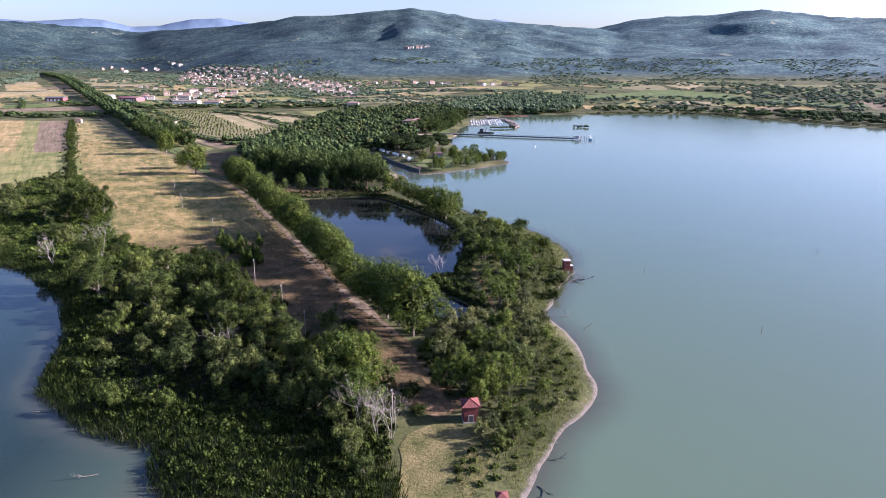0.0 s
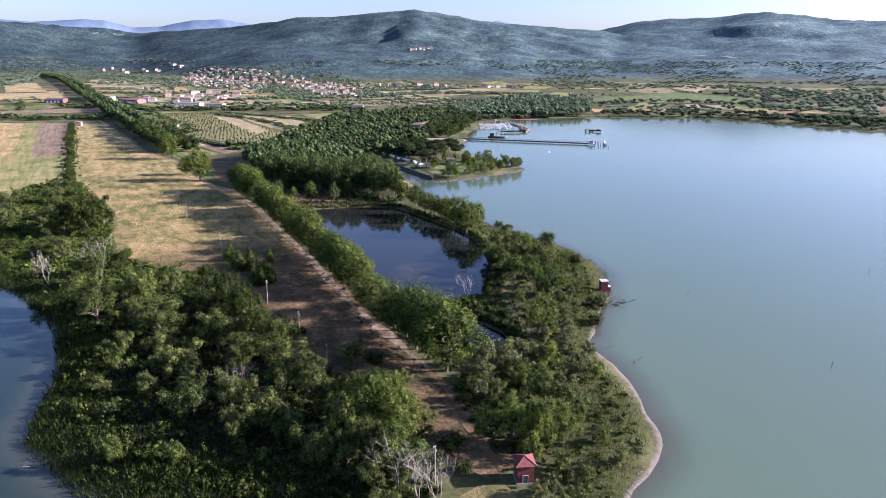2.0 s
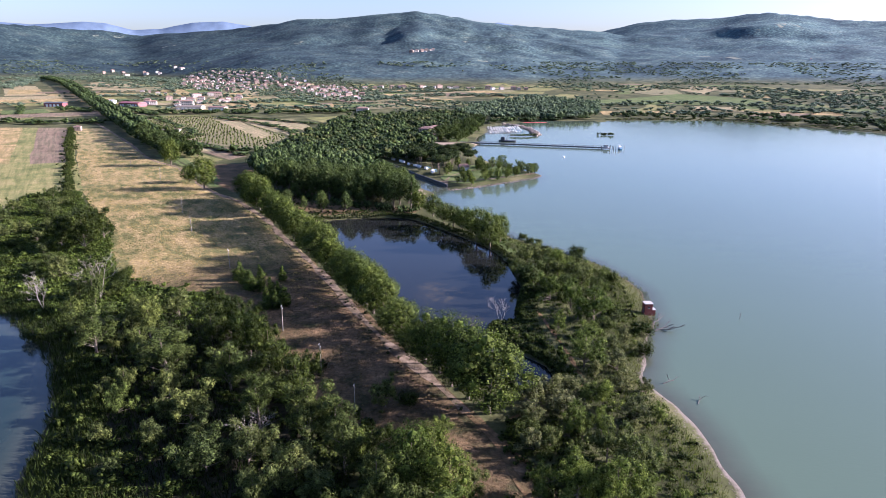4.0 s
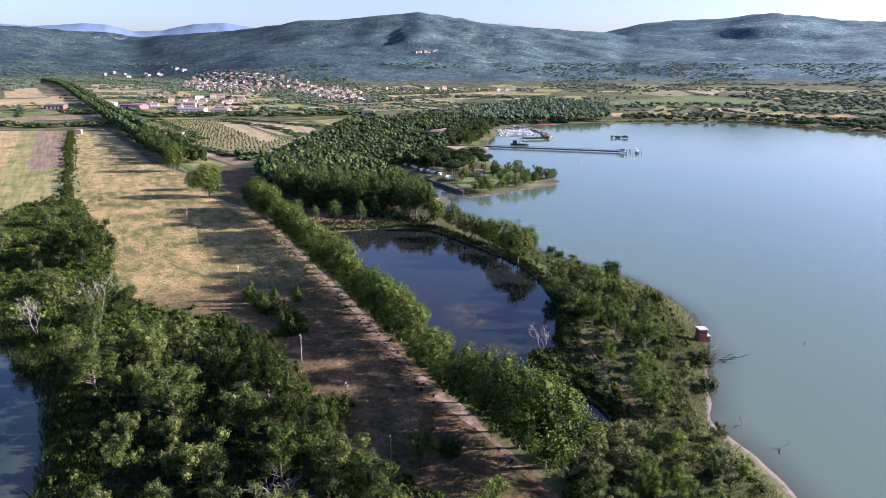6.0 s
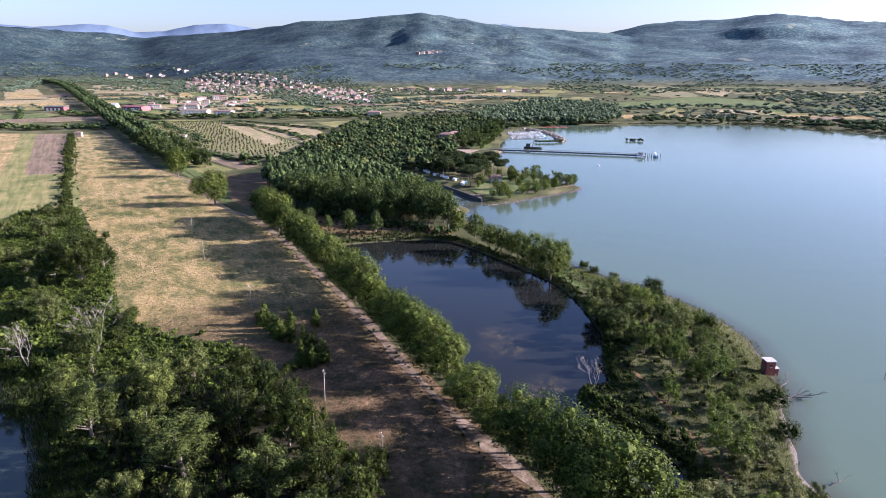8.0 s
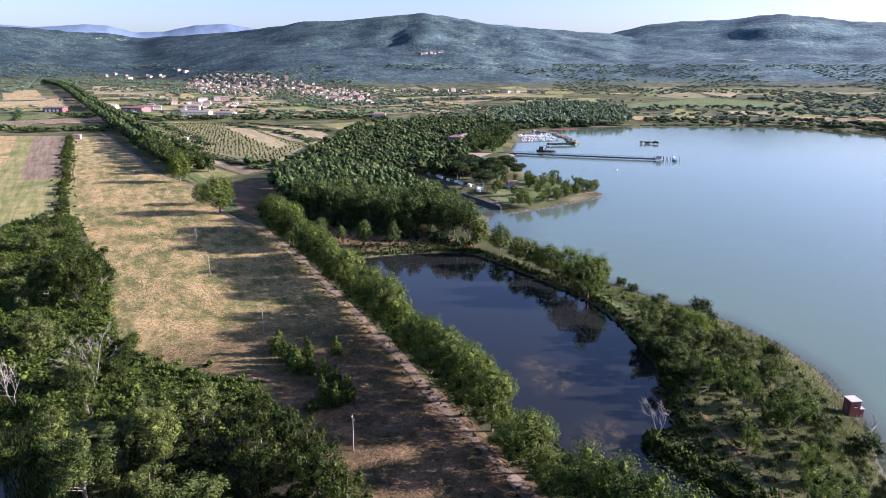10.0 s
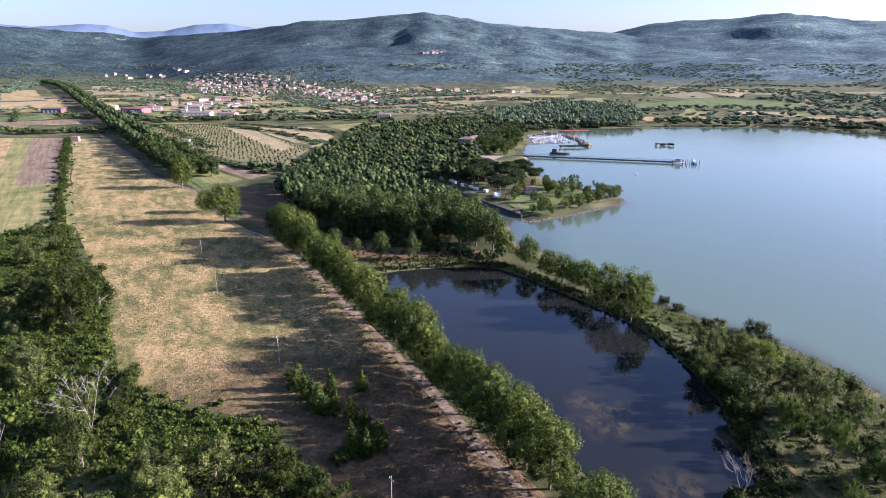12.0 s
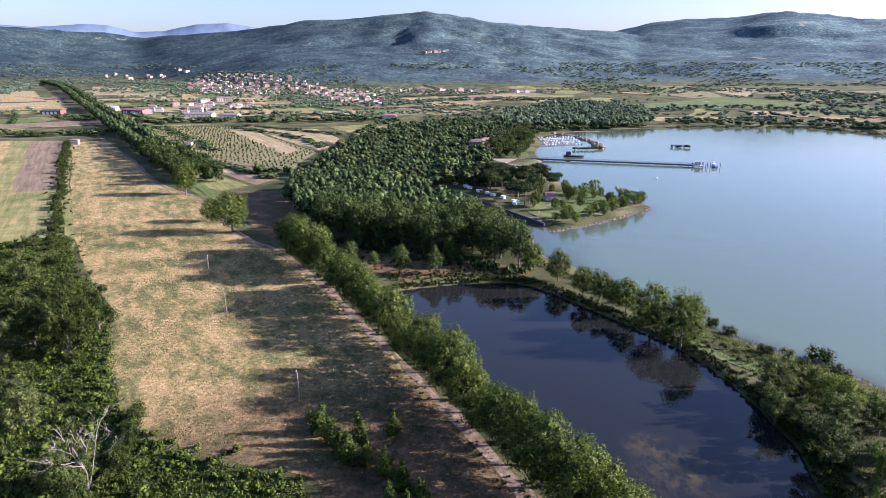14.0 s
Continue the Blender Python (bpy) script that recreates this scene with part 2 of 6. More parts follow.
M = dict(
    ground=ground_material(),
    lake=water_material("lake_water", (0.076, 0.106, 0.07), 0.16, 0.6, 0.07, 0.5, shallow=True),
    pond=water_material("pond_water", (0.011, 0.012, 0.011), 0.012, 0.4, 0.012, 0.5, (0.072, 0.056, 0.024)),
    field=field_material(),
    straw=soil_like("dry_grass", (0.15, 0.16, 0.05), (0.36, 0.27, 0.115), (0.46, 0.33, 0.17), 0.06, 0.7, 0.9, 0.95, 0.5, True),
    meadow=soil_like("mown_meadow", (0.13, 0.15, 0.045), (0.22, 0.215, 0.075), (0.31, 0.26, 0.11), 0.05, 1.0, rows=True),
    lawn=soil_like("rough_lawn", (0.08, 0.085, 0.026), (0.15, 0.135, 0.05), (0.24, 0.19, 0.085), 0.2, 1.4, 0.8, 0.95, 0.3),
    lush=soil_like("green_crop", (0.085, 0.12, 0.035), (0.115, 0.15, 0.045), (0.16, 0.18, 0.065), 0.06, 0.8, rows=True),
    fallow=soil_like("ploughed_soil", (0.17, 0.125, 0.08), (0.22, 0.165, 0.108), (0.25, 0.195, 0.12), 0.05, 1.2, rows=True),
    pale=soil_like("harvested_straw", (0.24, 0.21, 0.11), (0.34, 0.28, 0.15), (0.3, 0.26, 0.13), 0.02, 0.5, rows=True),
    wood_floor=soil_like("dark_wood_floor", (0.022, 0.024, 0.012), (0.038, 0.036, 0.018), (0.06, 0.05, 0.028), 0.2, 1.4, 0.8, 0.95, 0.4),
    rough=soil_like("brown_rough_grass", (0.085, 0.075, 0.03), (0.16, 0.105, 0.05), (0.26, 0.165, 0.08), 0.11, 0.8, 0.9, 0.95, 0.5),
    dirt=soil_like("dirt_track", (0.085, 0.07, 0.038), (0.2, 0.15, 0.098), (0.32, 0.245, 0.17), 0.35, 2.0, 0.5),
    sand=soil_like("beach_sand", (0.27, 0.21, 0.15), (0.33, 0.26, 0.19), (0.37, 0.3, 0.22), 0.1, 1.5, 0.3),
    vines=row_crop("vineyard_rows", (0.22, 0.185, 0.1), (0.12, 0.125, 0.055), 4.0, 0.55),
    bark=plain("bark", (0.16, 0.13, 0.1), 0.9, 0.1, 0.4, 3.0),
    palebark=plain("bleached_wood", (0.22, 0.195, 0.165), 0.85, 0.1, 0.25, 3.0),
    # leaves of distant trees: these two colours are paled to carry haze
    farwood=leaf_material("hazed_poplar_leaves", (0.11, 0.16, 0.125), (0.165, 0.22, 0.155), 0.2, mass=11.0),
    far=leaf_material("hazed_far_leaves", (0.15, 0.205, 0.185), (0.175, 0.23, 0.19), 0.15, mass=14.0),
    gravel=soil_like("shore_gravel", (0.2, 0.155, 0.12), (0.3, 0.235, 0.185), (0.36, 0.29, 0.235), 0.3, 3.0, 0.6, 0.9, 0.08),
    poplar_mass=leaf_material("poplar_wood_leaves", (0.026, 0.046, 0.02), (0.108, 0.155, 0.068), 0.2, mass=9.0),
    pine_mass=leaf_material("pine_wood_needles", (0.024, 0.042, 0.018), (0.07, 0.098, 0.04), 0.12, mass=9.0),
    willow_mass=leaf_material("olive_wood_leaves", (0.04, 0.055, 0.022), (0.15, 0.175, 0.075), 0.2, mass=9.0),
    row=leaf_material("plane_leaves", (0.032, 0.05, 0.012), (0.15, 0.195, 0.05), 0.28),
    poplar=leaf_material("poplar_leaves", (0.024, 0.04, 0.014), (0.128, 0.175, 0.066), 0.25),
    oak=leaf_material("oak_leaves", (0.014, 0.027, 0.007), (0.075, 0.1, 0.026), 0.2, 0.4),
    willow=leaf_material("willow_leaves", (0.055, 0.072, 0.026), (0.185, 0.22, 0.09), 0.3),
    ash=leaf_material("ash_leaves", (0.036, 0.052, 0.014), (0.145, 0.18, 0.06), 0.2),
    elm=leaf_material("elm_leaves", (0.06, 0.085, 0.022), (0.22, 0.275, 0.085), 0.33),
    silver=leaf_material("silver_leaves", (0.1, 0.115, 0.055), (0.23, 0.245, 0.135), 0.25),
    shrub=leaf_material("shrub_leaves", (0.018, 0.030, 0.006), (0.078, 0.105, 0.027), 0.2),
    elder=leaf_material("young_leaves", (0.03, 0.05, 0.012), (0.12, 0.165, 0.04), 0.2),
    pine=leaf_material("pine_needles", (0.022, 0.04, 0.014), (0.06, 0.085, 0.03), 0.12),
    reed=leaf_material("reed_blades", (0.016, 0.025, 0.008), (0.043, 0.065, 0.02), 0.2),
    bramble=leaf_material("bramble_leaves", (0.029, 0.049, 0.009), (0.1, 0.142, 0.034), 0.22),
    sedge=leaf_material("sedge_blades", (0.054, 0.065, 0.013), (0.16, 0.19, 0.05), 0.25),
    brick=plain("red_brick", (0.17, 0.055, 0.045), 0.9, 0.2, 0.3, 2.0),
    hut_tiles=plain("red_clay_tiles", (0.14, 0.05, 0.042), 0.85, 0.2, 0.35, 2.5),
    tiles=plain("terracotta", (0.21, 0.135, 0.108), 0.85, 0.2, 0.35, 1.2),
    plaster=plain("pale_plaster", (0.46, 0.42, 0.36), 0.9, 0.2, 0.12, 0.8),
    ochre=plain("ochre_plaster", (0.3, 0.235, 0.18), 0.9, 0.2, 0.15, 0.8),
    whitewash=plain("white_paint", (0.78, 0.76, 0.72), 0.6, 0.3, 0.08, 0.8),
    concrete=plain("concrete", (0.36, 0.34, 0.31), 0.9, 0.2, 0.2, 1.0),
    timber=plain("weathered_timber", (0.12, 0.105, 0.09), 0.85, 0.2, 0.3, 2.0),
    steel=plain("dark_steel", (0.06, 0.065, 0.07), 0.5, 0.4, 0.3, 2.0),
    canvas=plain("awning_cloth", (0.34, 0.36, 0.37), 0.7, 0.2, 0.1, 1.0),
    blue=plain("blue_paint", (0.08, 0.22, 0.34), 0.5, 0.4, 0.15, 1.0),
    redpaint=plain("red_sheet", (0.2, 0.068, 0.066), 0.55, 0.4, 0.15, 1.0),
    rock=plain("shore_rock", (0.17, 0.145, 0.12), 0.95, 0.2, 0.35, 1.0),
    glass=plain("window_glass", (0.03, 0.035, 0.04), 0.1, 0.6, 0.1, 1.0),
)

# ---- terrain ----
def hash01(ix, iy, seed=0):
    h = (ix * 374761393 + iy * 668265263 + seed * 144269) & 0x7FFFFFFF
    h = ((h ^ (h >> 13)) * 1274126177) & 0x7FFFFFFF
    return ((h ^ (h >> 16)) & 0xFFFF) / 65535.0


def vnoise(x, y, size, seed=0):
    """Smooth noise between 0 and 1 with features of that many metres."""
    x, y = np.asarray(x, float) / size, np.asarray(y, float) / size
    ix, iy = np.floor(x).astype(np.int64), np.floor(y).astype(np.int64)
    fx, fy = x - ix, y - iy
    fx, fy = fx * fx * (3 - 2 * fx), fy * fy * (3 - 2 * fy)
    a, b = hash01(ix, iy, seed), hash01(ix + 1, iy, seed)
    c, d = hash01(ix, iy + 1, seed), hash01(ix + 1, iy + 1, seed)
    return (a * (1 - fx) + b * fx) * (1 - fy) + (c * (1 - fx) + d * fx) * fy


def fbm(x, y, size, seed=0, octaves=4):
    return sum(vnoise(x, y, size / 2 ** k, seed + k) * 0.5 ** (k + 1) for k in range(octaves)) / (1 - 0.5 ** octaves)


def smooth(a, b, v):
    t = np.clip((np.asarray(v, float) - a) / (b - a), 0, 1)
    return t * t * (3 - 2 * t)


def rounded(points, per=4, closed=True):
    """A smooth line through plan points (Catmull-Rom)."""
    p = np.array(points, float)
    n = len(p)
    out = []
    for k in range(n if closed else n - 1):
        a, b, c, d = (p[(k + o) % n] if closed else p[min(max(k + o, 0), n - 1)] for o in (-1, 0, 1, 2))
        for s in np.arange(per) / per:
            out.append(0.5 * (2 * b + (c - a) * s + (2 * a - 5 * b + 4 * c - d) * s * s + (3 * b - a - 3 * c + d) * s ** 3))
    if not closed:
        out.append(p[-1])
    return np.array(out)


def inside(x, y, poly):
    """Signed distance to a closed outline, above zero inside."""
    x, y = np.atleast_1d(np.asarray(x, float)), np.atleast_1d(np.asarray(y, float))
    best = np.full(x.shape, 1e18)
    odd = np.zeros(x.shape, bool)
    q = np.asarray(poly, float)
    for (ax, ay), (bx, by) in zip(q, np.roll(q, -1, 0)):
        dx, dy = bx - ax, by - ay
        t = np.clip(((x - ax) * dx + (y - ay) * dy) / (dx * dx + dy * dy + 1e-12), 0, 1)
        best = np.minimum(best, (x - ax - t * dx) ** 2 + (y - ay - t * dy) ** 2)
        odd ^= ((ay > y) != (by > y)) & (x < (bx - ax) * (y - ay) / (by - ay + 1e-12) + ax)
    d = np.sqrt(best)
    return np.where(odd, d, -d)


EAST = [(2, 76), (11, 90), (15, 101), (18, 109), (22, 115), (26, 121), (29, 128), (28, 140), (26, 151), (24, 161), (20, 171), (20, 178), (22, 186), (25, 198), (29, 208),
        (30, 217), (31, 234), (30, 245), (25, 256), (18, 270), (8, 280), (-4, 292), (-14, 304), (-22, 316), (-32, 332), (-41, 350), (-52, 364), (-60, 376), (-62, 386), (-58, 391)]
HARBOUR = [(-60, 400), (-68, 412), (-76, 428), (-88, 448), (-112, 488), (-112, 500), (-106, 500), (-94, 481), (-80, 457), (-70, 442), (-62, 430), (-53, 416), (-51, 408), (-44, 412), (-29, 424),
           (-12, 441), (3, 457), (7, 466), (4, 476), (-6, 490), (-20, 510), (-36, 535), (-44, 560), (-47, 590), (-50, 605), (-46, 624), (-44, 634), (-47, 660), (-48, 694), (-43, 727), (-39, 760), (-43, 800)]
FAR = [(-25, 830), (-3, 860), (22, 903), (61, 903), (91, 915), (104, 890), (112, 888), (116, 918), (152, 926), (200, 930), (268, 934), (299, 915), (325, 871), (380, 815), (442, 755), (700, 640),
       (1500, 450), (4600, 200), (4600, 5200), (-4600, 5200), (-4600, 420), (-1500, 310), (-400, 262), (-230, 222)]
WEST = [(-180, 200), (-168, 196), (-154, 187), (-144, 180), (-133, 169), (-124, 157), (-116, 146), (-109, 132), (-102, 118), (-96, 112), (-88, 106), (-78, 101), (-66, 98), (-60, 95), (-58, 90),
        (-55, 85), (-48, 79), (-34, 72), (-15, 68)]
LAND = rounded(EAST + HARBOUR + FAR + WEST, 3)
POND_PLAN = [(-103, 303), (-110, 317), (-104, 323), (-87, 330), (-70, 333), (-59, 329), (-46, 314), (-34, 300), (-22, 283), (-15, 266), (-12, 251), (-10, 238), (-11, 226), (-12, 214), (-12, 206),
             (-18, 204), (-20, 200), (-17, 193), (-11, 186), (-6, 181), (-3, 175), (-4, 168), (-11, 165), (-21, 175), (-33, 191), (-51, 217), (-74, 252)]
POND = rounded(POND_PLAN, 4)

HUB = np.array((-35.0, 60.0))        # hills are laid out by bearing from here
MAIN_RIDGE = [(-60, 2.5), (-45, 2.65), (-39.5, 2.59), (-35, 2.33), (-32.4, 2.3), (-30.4, 1.97), (-25.4, 2.39), (-21.4, 2.81), (-18.1, 3.38), (-13.9, 3.66), (-10.6, 3.96), (-7.9, 4.2), (-5.3, 3.89),
              (-1.9, 3.25), (0.5, 3.06), (4.3, 2.77), (8, 2.5), (13.4, 1.4), (20, 0.5), (60, 0.5)]
EAST_RIDGE = [(-60, 0), (-2, 0.8), (3.4, 1.78), (8, 2.56), (10.6, 3.14), (13.2, 3.36), (17, 3.44), (18.6, 3.69), (20.1, 3.77), (22.8, 3.49), (25, 3.1), (27.4, 2.95), (40, 2.8), (60, 2.8)]
BACK_RIDGE = [(-60, 2.6), (-39.5, 2.67), (-37.5, 2.54), (-34.2, 2.85), (-32.7, 2.8), (-30.8, 2.34), (-28.7, 2.46), (-26.4, 2.98), (-24, 3.11), (-21.4, 2.72), (-18, 2), (-4, 2.6), (-1, 3.28), (1.2, 2.9), (4, 1.5), (60, 0)]
MAIN_FAR = [(-60, 4000), (-40, 4000), (-32, 4200), (-26, 3900), (-18, 3600), (-8, 3500), (0, 3600), (8, 3800), (60, 3800)]
FOOT = [(-60, 2700), (-40, 2750), (-31, 2950), (-26, 2200), (-21, 1700), (-10, 1720), (0, 1720), (9, 1950), (18, 2150), (60, 2150)]


def table(pairs, a):
    p = np.array(pairs, float)
    return np.interp(a, p[:, 0], p[:, 1])


def hills(x, y):
    dx, dy = x - HUB[0], y - HUB[1]
    r, a = np.hypot(dx, dy), np.degrees(np.arctan2(dx, dy))
    a = np.where(np.abs(a) > 60, 60 * np.sign(a), a)
    plain_z = 1.3 + 13.7 * smooth(1000, 2000, r)
    z = plain_z.copy()
    foot = table(FOOT, a)
    gully = 0.68 * (1 - np.abs(2 * fbm(x, y, 620, 5) - 1)) + 0.32 * (1 - np.abs(2 * fbm(x, y, 230, 6) - 1))
    for ridge, far, near, sharp, amount in ((MAIN_RIDGE, table(MAIN_FAR, a), foot, 1.15, 0.7), (EAST_RIDGE, 4350.0, foot, 1.2, 0.5)):
        top = 75 + far * np.tan(np.radians(table(ridge, a)))
        s = np.clip((r - near) / (far - near), 0, 1)
        body = s ** sharp * (1 - amount * 4 * s * (1 - s) * (gully - 0.55)) + 0.03 * 4 * s * (1 - s) * (fbm(x, y, 200, 9) - 0.5) * 2
        h = plain_z + np.maximum(top - plain_z, 0) * np.clip(body, 0, 1.0)
        h = np.where(r > far, plain_z + (top - plain_z) * np.clip(1 - (r - far) / 900.0, 0, 1) ** 1.0, h)
        h = h + np.where(s > 0.02, (fbm(x, y, 60, 21) - 0.5) * 9 * np.minimum(1, s * 4), 0)
        z = np.maximum(z, h)
    return np.where(y > 700, z, 1.3)


def terrain(x, y):
    """Ground height: plain, banks, lake bed and hills."""
    x, y = np.atleast_1d(np.asarray(x, float)), np.atleast_1d(np.asarray(y, float))
    z = hills(x, y)
    near = (y < 1100) & (np.abs(x) < 1600) | (y < 700)
    lake, pond = np.full(x.shape, 60.0), np.full(x.shape, 60.0)
    lake[near] = inside(x[near], y[near], LAND)
    close = (np.abs(x + 60) < 80) & (np.abs(y - 250) < 110)
    pond[close] = -inside(x[close], y[close], POND)
    lake = lake + (vnoise(x, y, 7, 3) - 0.5) * 1.6
    bank = np.where(lake > 0, 0.16 * lake, np.maximum(-2.5, 0.12 * lake))
    dike = np.where(pond > 0, 0.9 * pond + 0.1, np.maximum(-1.3, 0.4 * pond))
    return np.where(near, np.minimum(np.minimum(z, bank), dike), z)


def mesh_object(name, verts, faces, material, parent=None, label="", smooth_faces=False):
    me = bpy.data.meshes.new(name)
    me.from_pydata([tuple(v) for v in verts] if not isinstance(verts, list) else verts, [], faces if isinstance(faces, list) else faces.tolist())
    for m in (material if isinstance(material, (list, tuple)) else (material,)):
        me.materials.append(m)
    if smooth_faces:
        me.shade_smooth()
    ob = new(name, me)
    if parent:
        ob.parent = parent
    if label:
        ob["label"] = label
    return ob


def part(name, bm, material, parent, label=""):
    me = bpy.data.meshes.new(name)
    bm.to_mesh(me)
    bm.free()
    me.materials.append(material)
    ob = new(name, me)
    ob.parent = parent
    if label:
        ob["label"] = label
    return ob


def grid_lines(*spans):
    out = []
    for a, b, step in spans:
        out += list(np.arange(a, b, step))
    return np.array(out + [spans[-1][1]])


gx = grid_lines((-4200, -700, 50), (-700, -260, 20), (-260, 45, 2.5), (45, 460, 15), (460, 3800, 50))
gy = grid_lines((-200, 60, 40), (60, 420, 2.5), (420, 960, 7), (960, 1700, 30), (1700, 4980, 38))
X, Y = np.meshgrid(gx, gy)
Z = terrain(X.ravel(), Y.ravel())
ZG = Z.reshape(X.shape)


def height(x, y):
    """Ground height read off the sheet."""
    i, j = min(max(np.searchsorted(gx, x) - 1, 0), len(gx) - 2), min(max(np.searchsorted(gy, y) - 1, 0), len(gy) - 2)
    u, v = (x - gx[i]) / (gx[i + 1] - gx[i]), (y - gy[j]) / (gy[j + 1] - gy[j])
    return float((ZG[j, i] * (1 - u) + ZG[j, i + 1] * u) * (1 - v) + (ZG[j + 1, i] * (1 - u) + ZG[j + 1, i + 1] * u) * v)


idx = np.arange(X.size).reshape(X.shape)
quads = np.stack([idx[:-1, :-1], idx[:-1, 1:], idx[1:, 1:], idx[1:, :-1]], -1).reshape(-1, 4)
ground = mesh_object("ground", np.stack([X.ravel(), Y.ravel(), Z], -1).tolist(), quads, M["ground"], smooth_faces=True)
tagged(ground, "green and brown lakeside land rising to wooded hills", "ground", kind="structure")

# the range behind the wooded hills, distance haze put into its pale colour
az = np.linspace(-50, 12, 240)
rows_back = []
for far, part_up in ((4450, 0.25), (4600, 0.7), (4720, 1.0), (4790, 0.8)):
    top = 75 + 4720 * np.tan(np.radians(table(BACK_RIDGE, az) + 0.05 * (fbm(az * 40, az * 0, 30, 3) - 0.5)))
    px_, py_ = HUB[0] + far * np.sin(np.radians(az)), HUB[1] + far * np.cos(np.radians(az))
    rows_back.append(np.stack([px_, py_, top * part_up + 14 * (fbm(px_, py_, 200, 4) - 0.5) * (part_up < 1)], -1))
vb = np.concatenate(rows_back)
n_az = len(az)
back = mesh_object("backdrop_range", vb.tolist(), [[r * n_az + k, r * n_az + k + 1, (r + 1) * n_az + k + 1, (r + 1) * n_az + k] for r in range(3) for k in range(n_az - 1)], plain("hazed_range", (0.12, 0.165, 0.225), 0.95, 0.05, 0.15, 0.02), smooth_faces=True)
tagged(back, "mountain range on the horizon, haze in its pale blue colour", "mountains", kind="structure")

lx, ly = grid_lines((-4600, -600, 500), (-600, -250, 50), (-250, 60, 3), (60, 500, 40), (500, 4600, 500)), grid_lines((-3000, 40, 304), (40, 340, 3), (340, 1000, 20))
LX, LY = np.meshgrid(lx, ly)
lid = np.arange(LX.size).reshape(LX.shape)
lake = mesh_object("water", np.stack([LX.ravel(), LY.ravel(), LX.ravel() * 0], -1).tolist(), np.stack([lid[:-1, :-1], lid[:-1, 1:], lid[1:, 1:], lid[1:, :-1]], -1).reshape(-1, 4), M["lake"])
depth = lake.data.attributes.new("water_depth", "FLOAT", "POINT")
depth.data.foreach_set("value", np.clip(-terrain(LX.ravel(), LY.ravel()) / 0.9, 0, 1).astype(np.float32))
tagged(lake, "calm milky green lake water with faint ripples", "lake", kind="structure")
wide = POND + 2.5 * np.array([(p - POND.mean(0)) / np.linalg.norm(p - POND.mean(0)) for p in POND])
pond = mesh_object("pond_water", [(x, y, 0.14) for x, y in wide], [list(range(len(wide)))], M["pond"])
tagged(pond, "still dark brown pond water with algae patches", "pond", kind="structure")


def patch(name, plan, material, lift, label, category="field", wobble=1.2, per=6, low=-9.0):
    """A field or worn surface laid over the ground."""
    p = rounded(plan, 1) if per == 1 else np.concatenate([np.linspace(a, b, per, endpoint=False) for a, b in zip(np.array(plan, float), np.roll(np.array(plan, float), -1, 0))])
    p = p + wobble * np.stack([vnoise(p[:, 0], p[:, 1], 6, 31) - 0.5, vnoise(p[:, 0], p[:, 1], 6, 32) - 0.5], -1) * 2
    bm = bmesh.new()
    z = np.maximum(terrain(p[:, 0], p[:, 1]), low)
    bm.faces.new([bm.verts.new((x, y, h + lift)) for (x, y), h in zip(p, z)])
    bmesh.ops.triangulate(bm, faces=bm.faces[:])
    for f in bm.faces:
        if f.normal.z < 0:
            f.normal_flip()
    me = bpy.data.meshes.new(name)
    bm.to_mesh(me)
    bm.free()
    me.materials.append(material)
    return tagged(new(name, me), label, category, kind="structure")


def strip(name, line, width, material, lift, label, category="path", low=0.5):
    """A track of even width along a smooth line."""
    p = rounded(line, 9, closed=False)
    d = np.gradient(p, axis=0)
    nrm = np.stack([-d[:, 1], d[:, 0]], -1) / np.linalg.norm(d, axis=1)[:, None]
    w = width / 2 * (0.3 + 1.25 * vnoise(p[:, 0], p[:, 1], 9, 41))[:, None]
    a, b = p + nrm * w, p - nrm * w
    v = [(x, y, h + lift) for q in (a, b) for (x, y), h in zip(q, np.maximum(terrain(q[:, 0], q[:, 1]), low))]
    n = len(p)
    return tagged(mesh_object(name, v, [[k, n + k, n + k + 1, k + 1] for k in range(n - 1)], material), label, category, kind="structure")


ROAD = [(-527, 779), (-379, 604), (-296, 500), (-251, 460), (-205, 400), (-184, 376), (-162, 356), (-146, 336), (-129, 314), (-116, 293), (-99, 268), (-90, 254), (-77, 234), (-63, 210), (-54, 196),
        (-46, 184), (-33, 167), (-23, 152), (-16, 140), (-12, 129), (-8, 122), (-4, 114)]
patch("field", [(-501, 705), (-353, 494), (-268, 377), (-231, 331), (-193, 290), (-175, 260), (-160, 240), (-147, 226), (-125, 220), (-105, 215), (-92, 196), (-78, 176), (-62, 158), (-48, 143), (-30, 128),
                (-18, 118), (-6, 110), (-1, 118), (-8, 134), (-20, 150), (-31, 167), (-60, 210), (-88, 254), (-114, 292), (-128, 313), (-145, 335), (-160, 356), (-182, 376), (-205, 401), (-250, 462), (-300, 505), (-379, 606), (-480, 725)],
      M["field"], 0.05, "dry straw-coloured grass field beside the dirt track")
strip("road", ROAD[:18], 2.7, M["dirt"], 0.09, "pale rutted dirt track along the tree row", "track")
strip("path", ROAD[17:], 1.3, M["rough"], 0.11, "narrow reddish earth trail to the hut")

# ---- trees ----
rng = np.random.default_rng(7)


def ico(level):
    bm = bmesh.new()
    bmesh.ops.create_icosphere(bm, subdivisions=level, radius=1.0)
    v = np.array([x.co[:] for x in bm.verts])
    bm.verts.ensure_lookup_table()
    f = [[x.index for x in face.verts] for face in bm.faces]
    bm.free()
    return v, np.array(f)


ICO1, ICO2 = ico(1), ico(2)


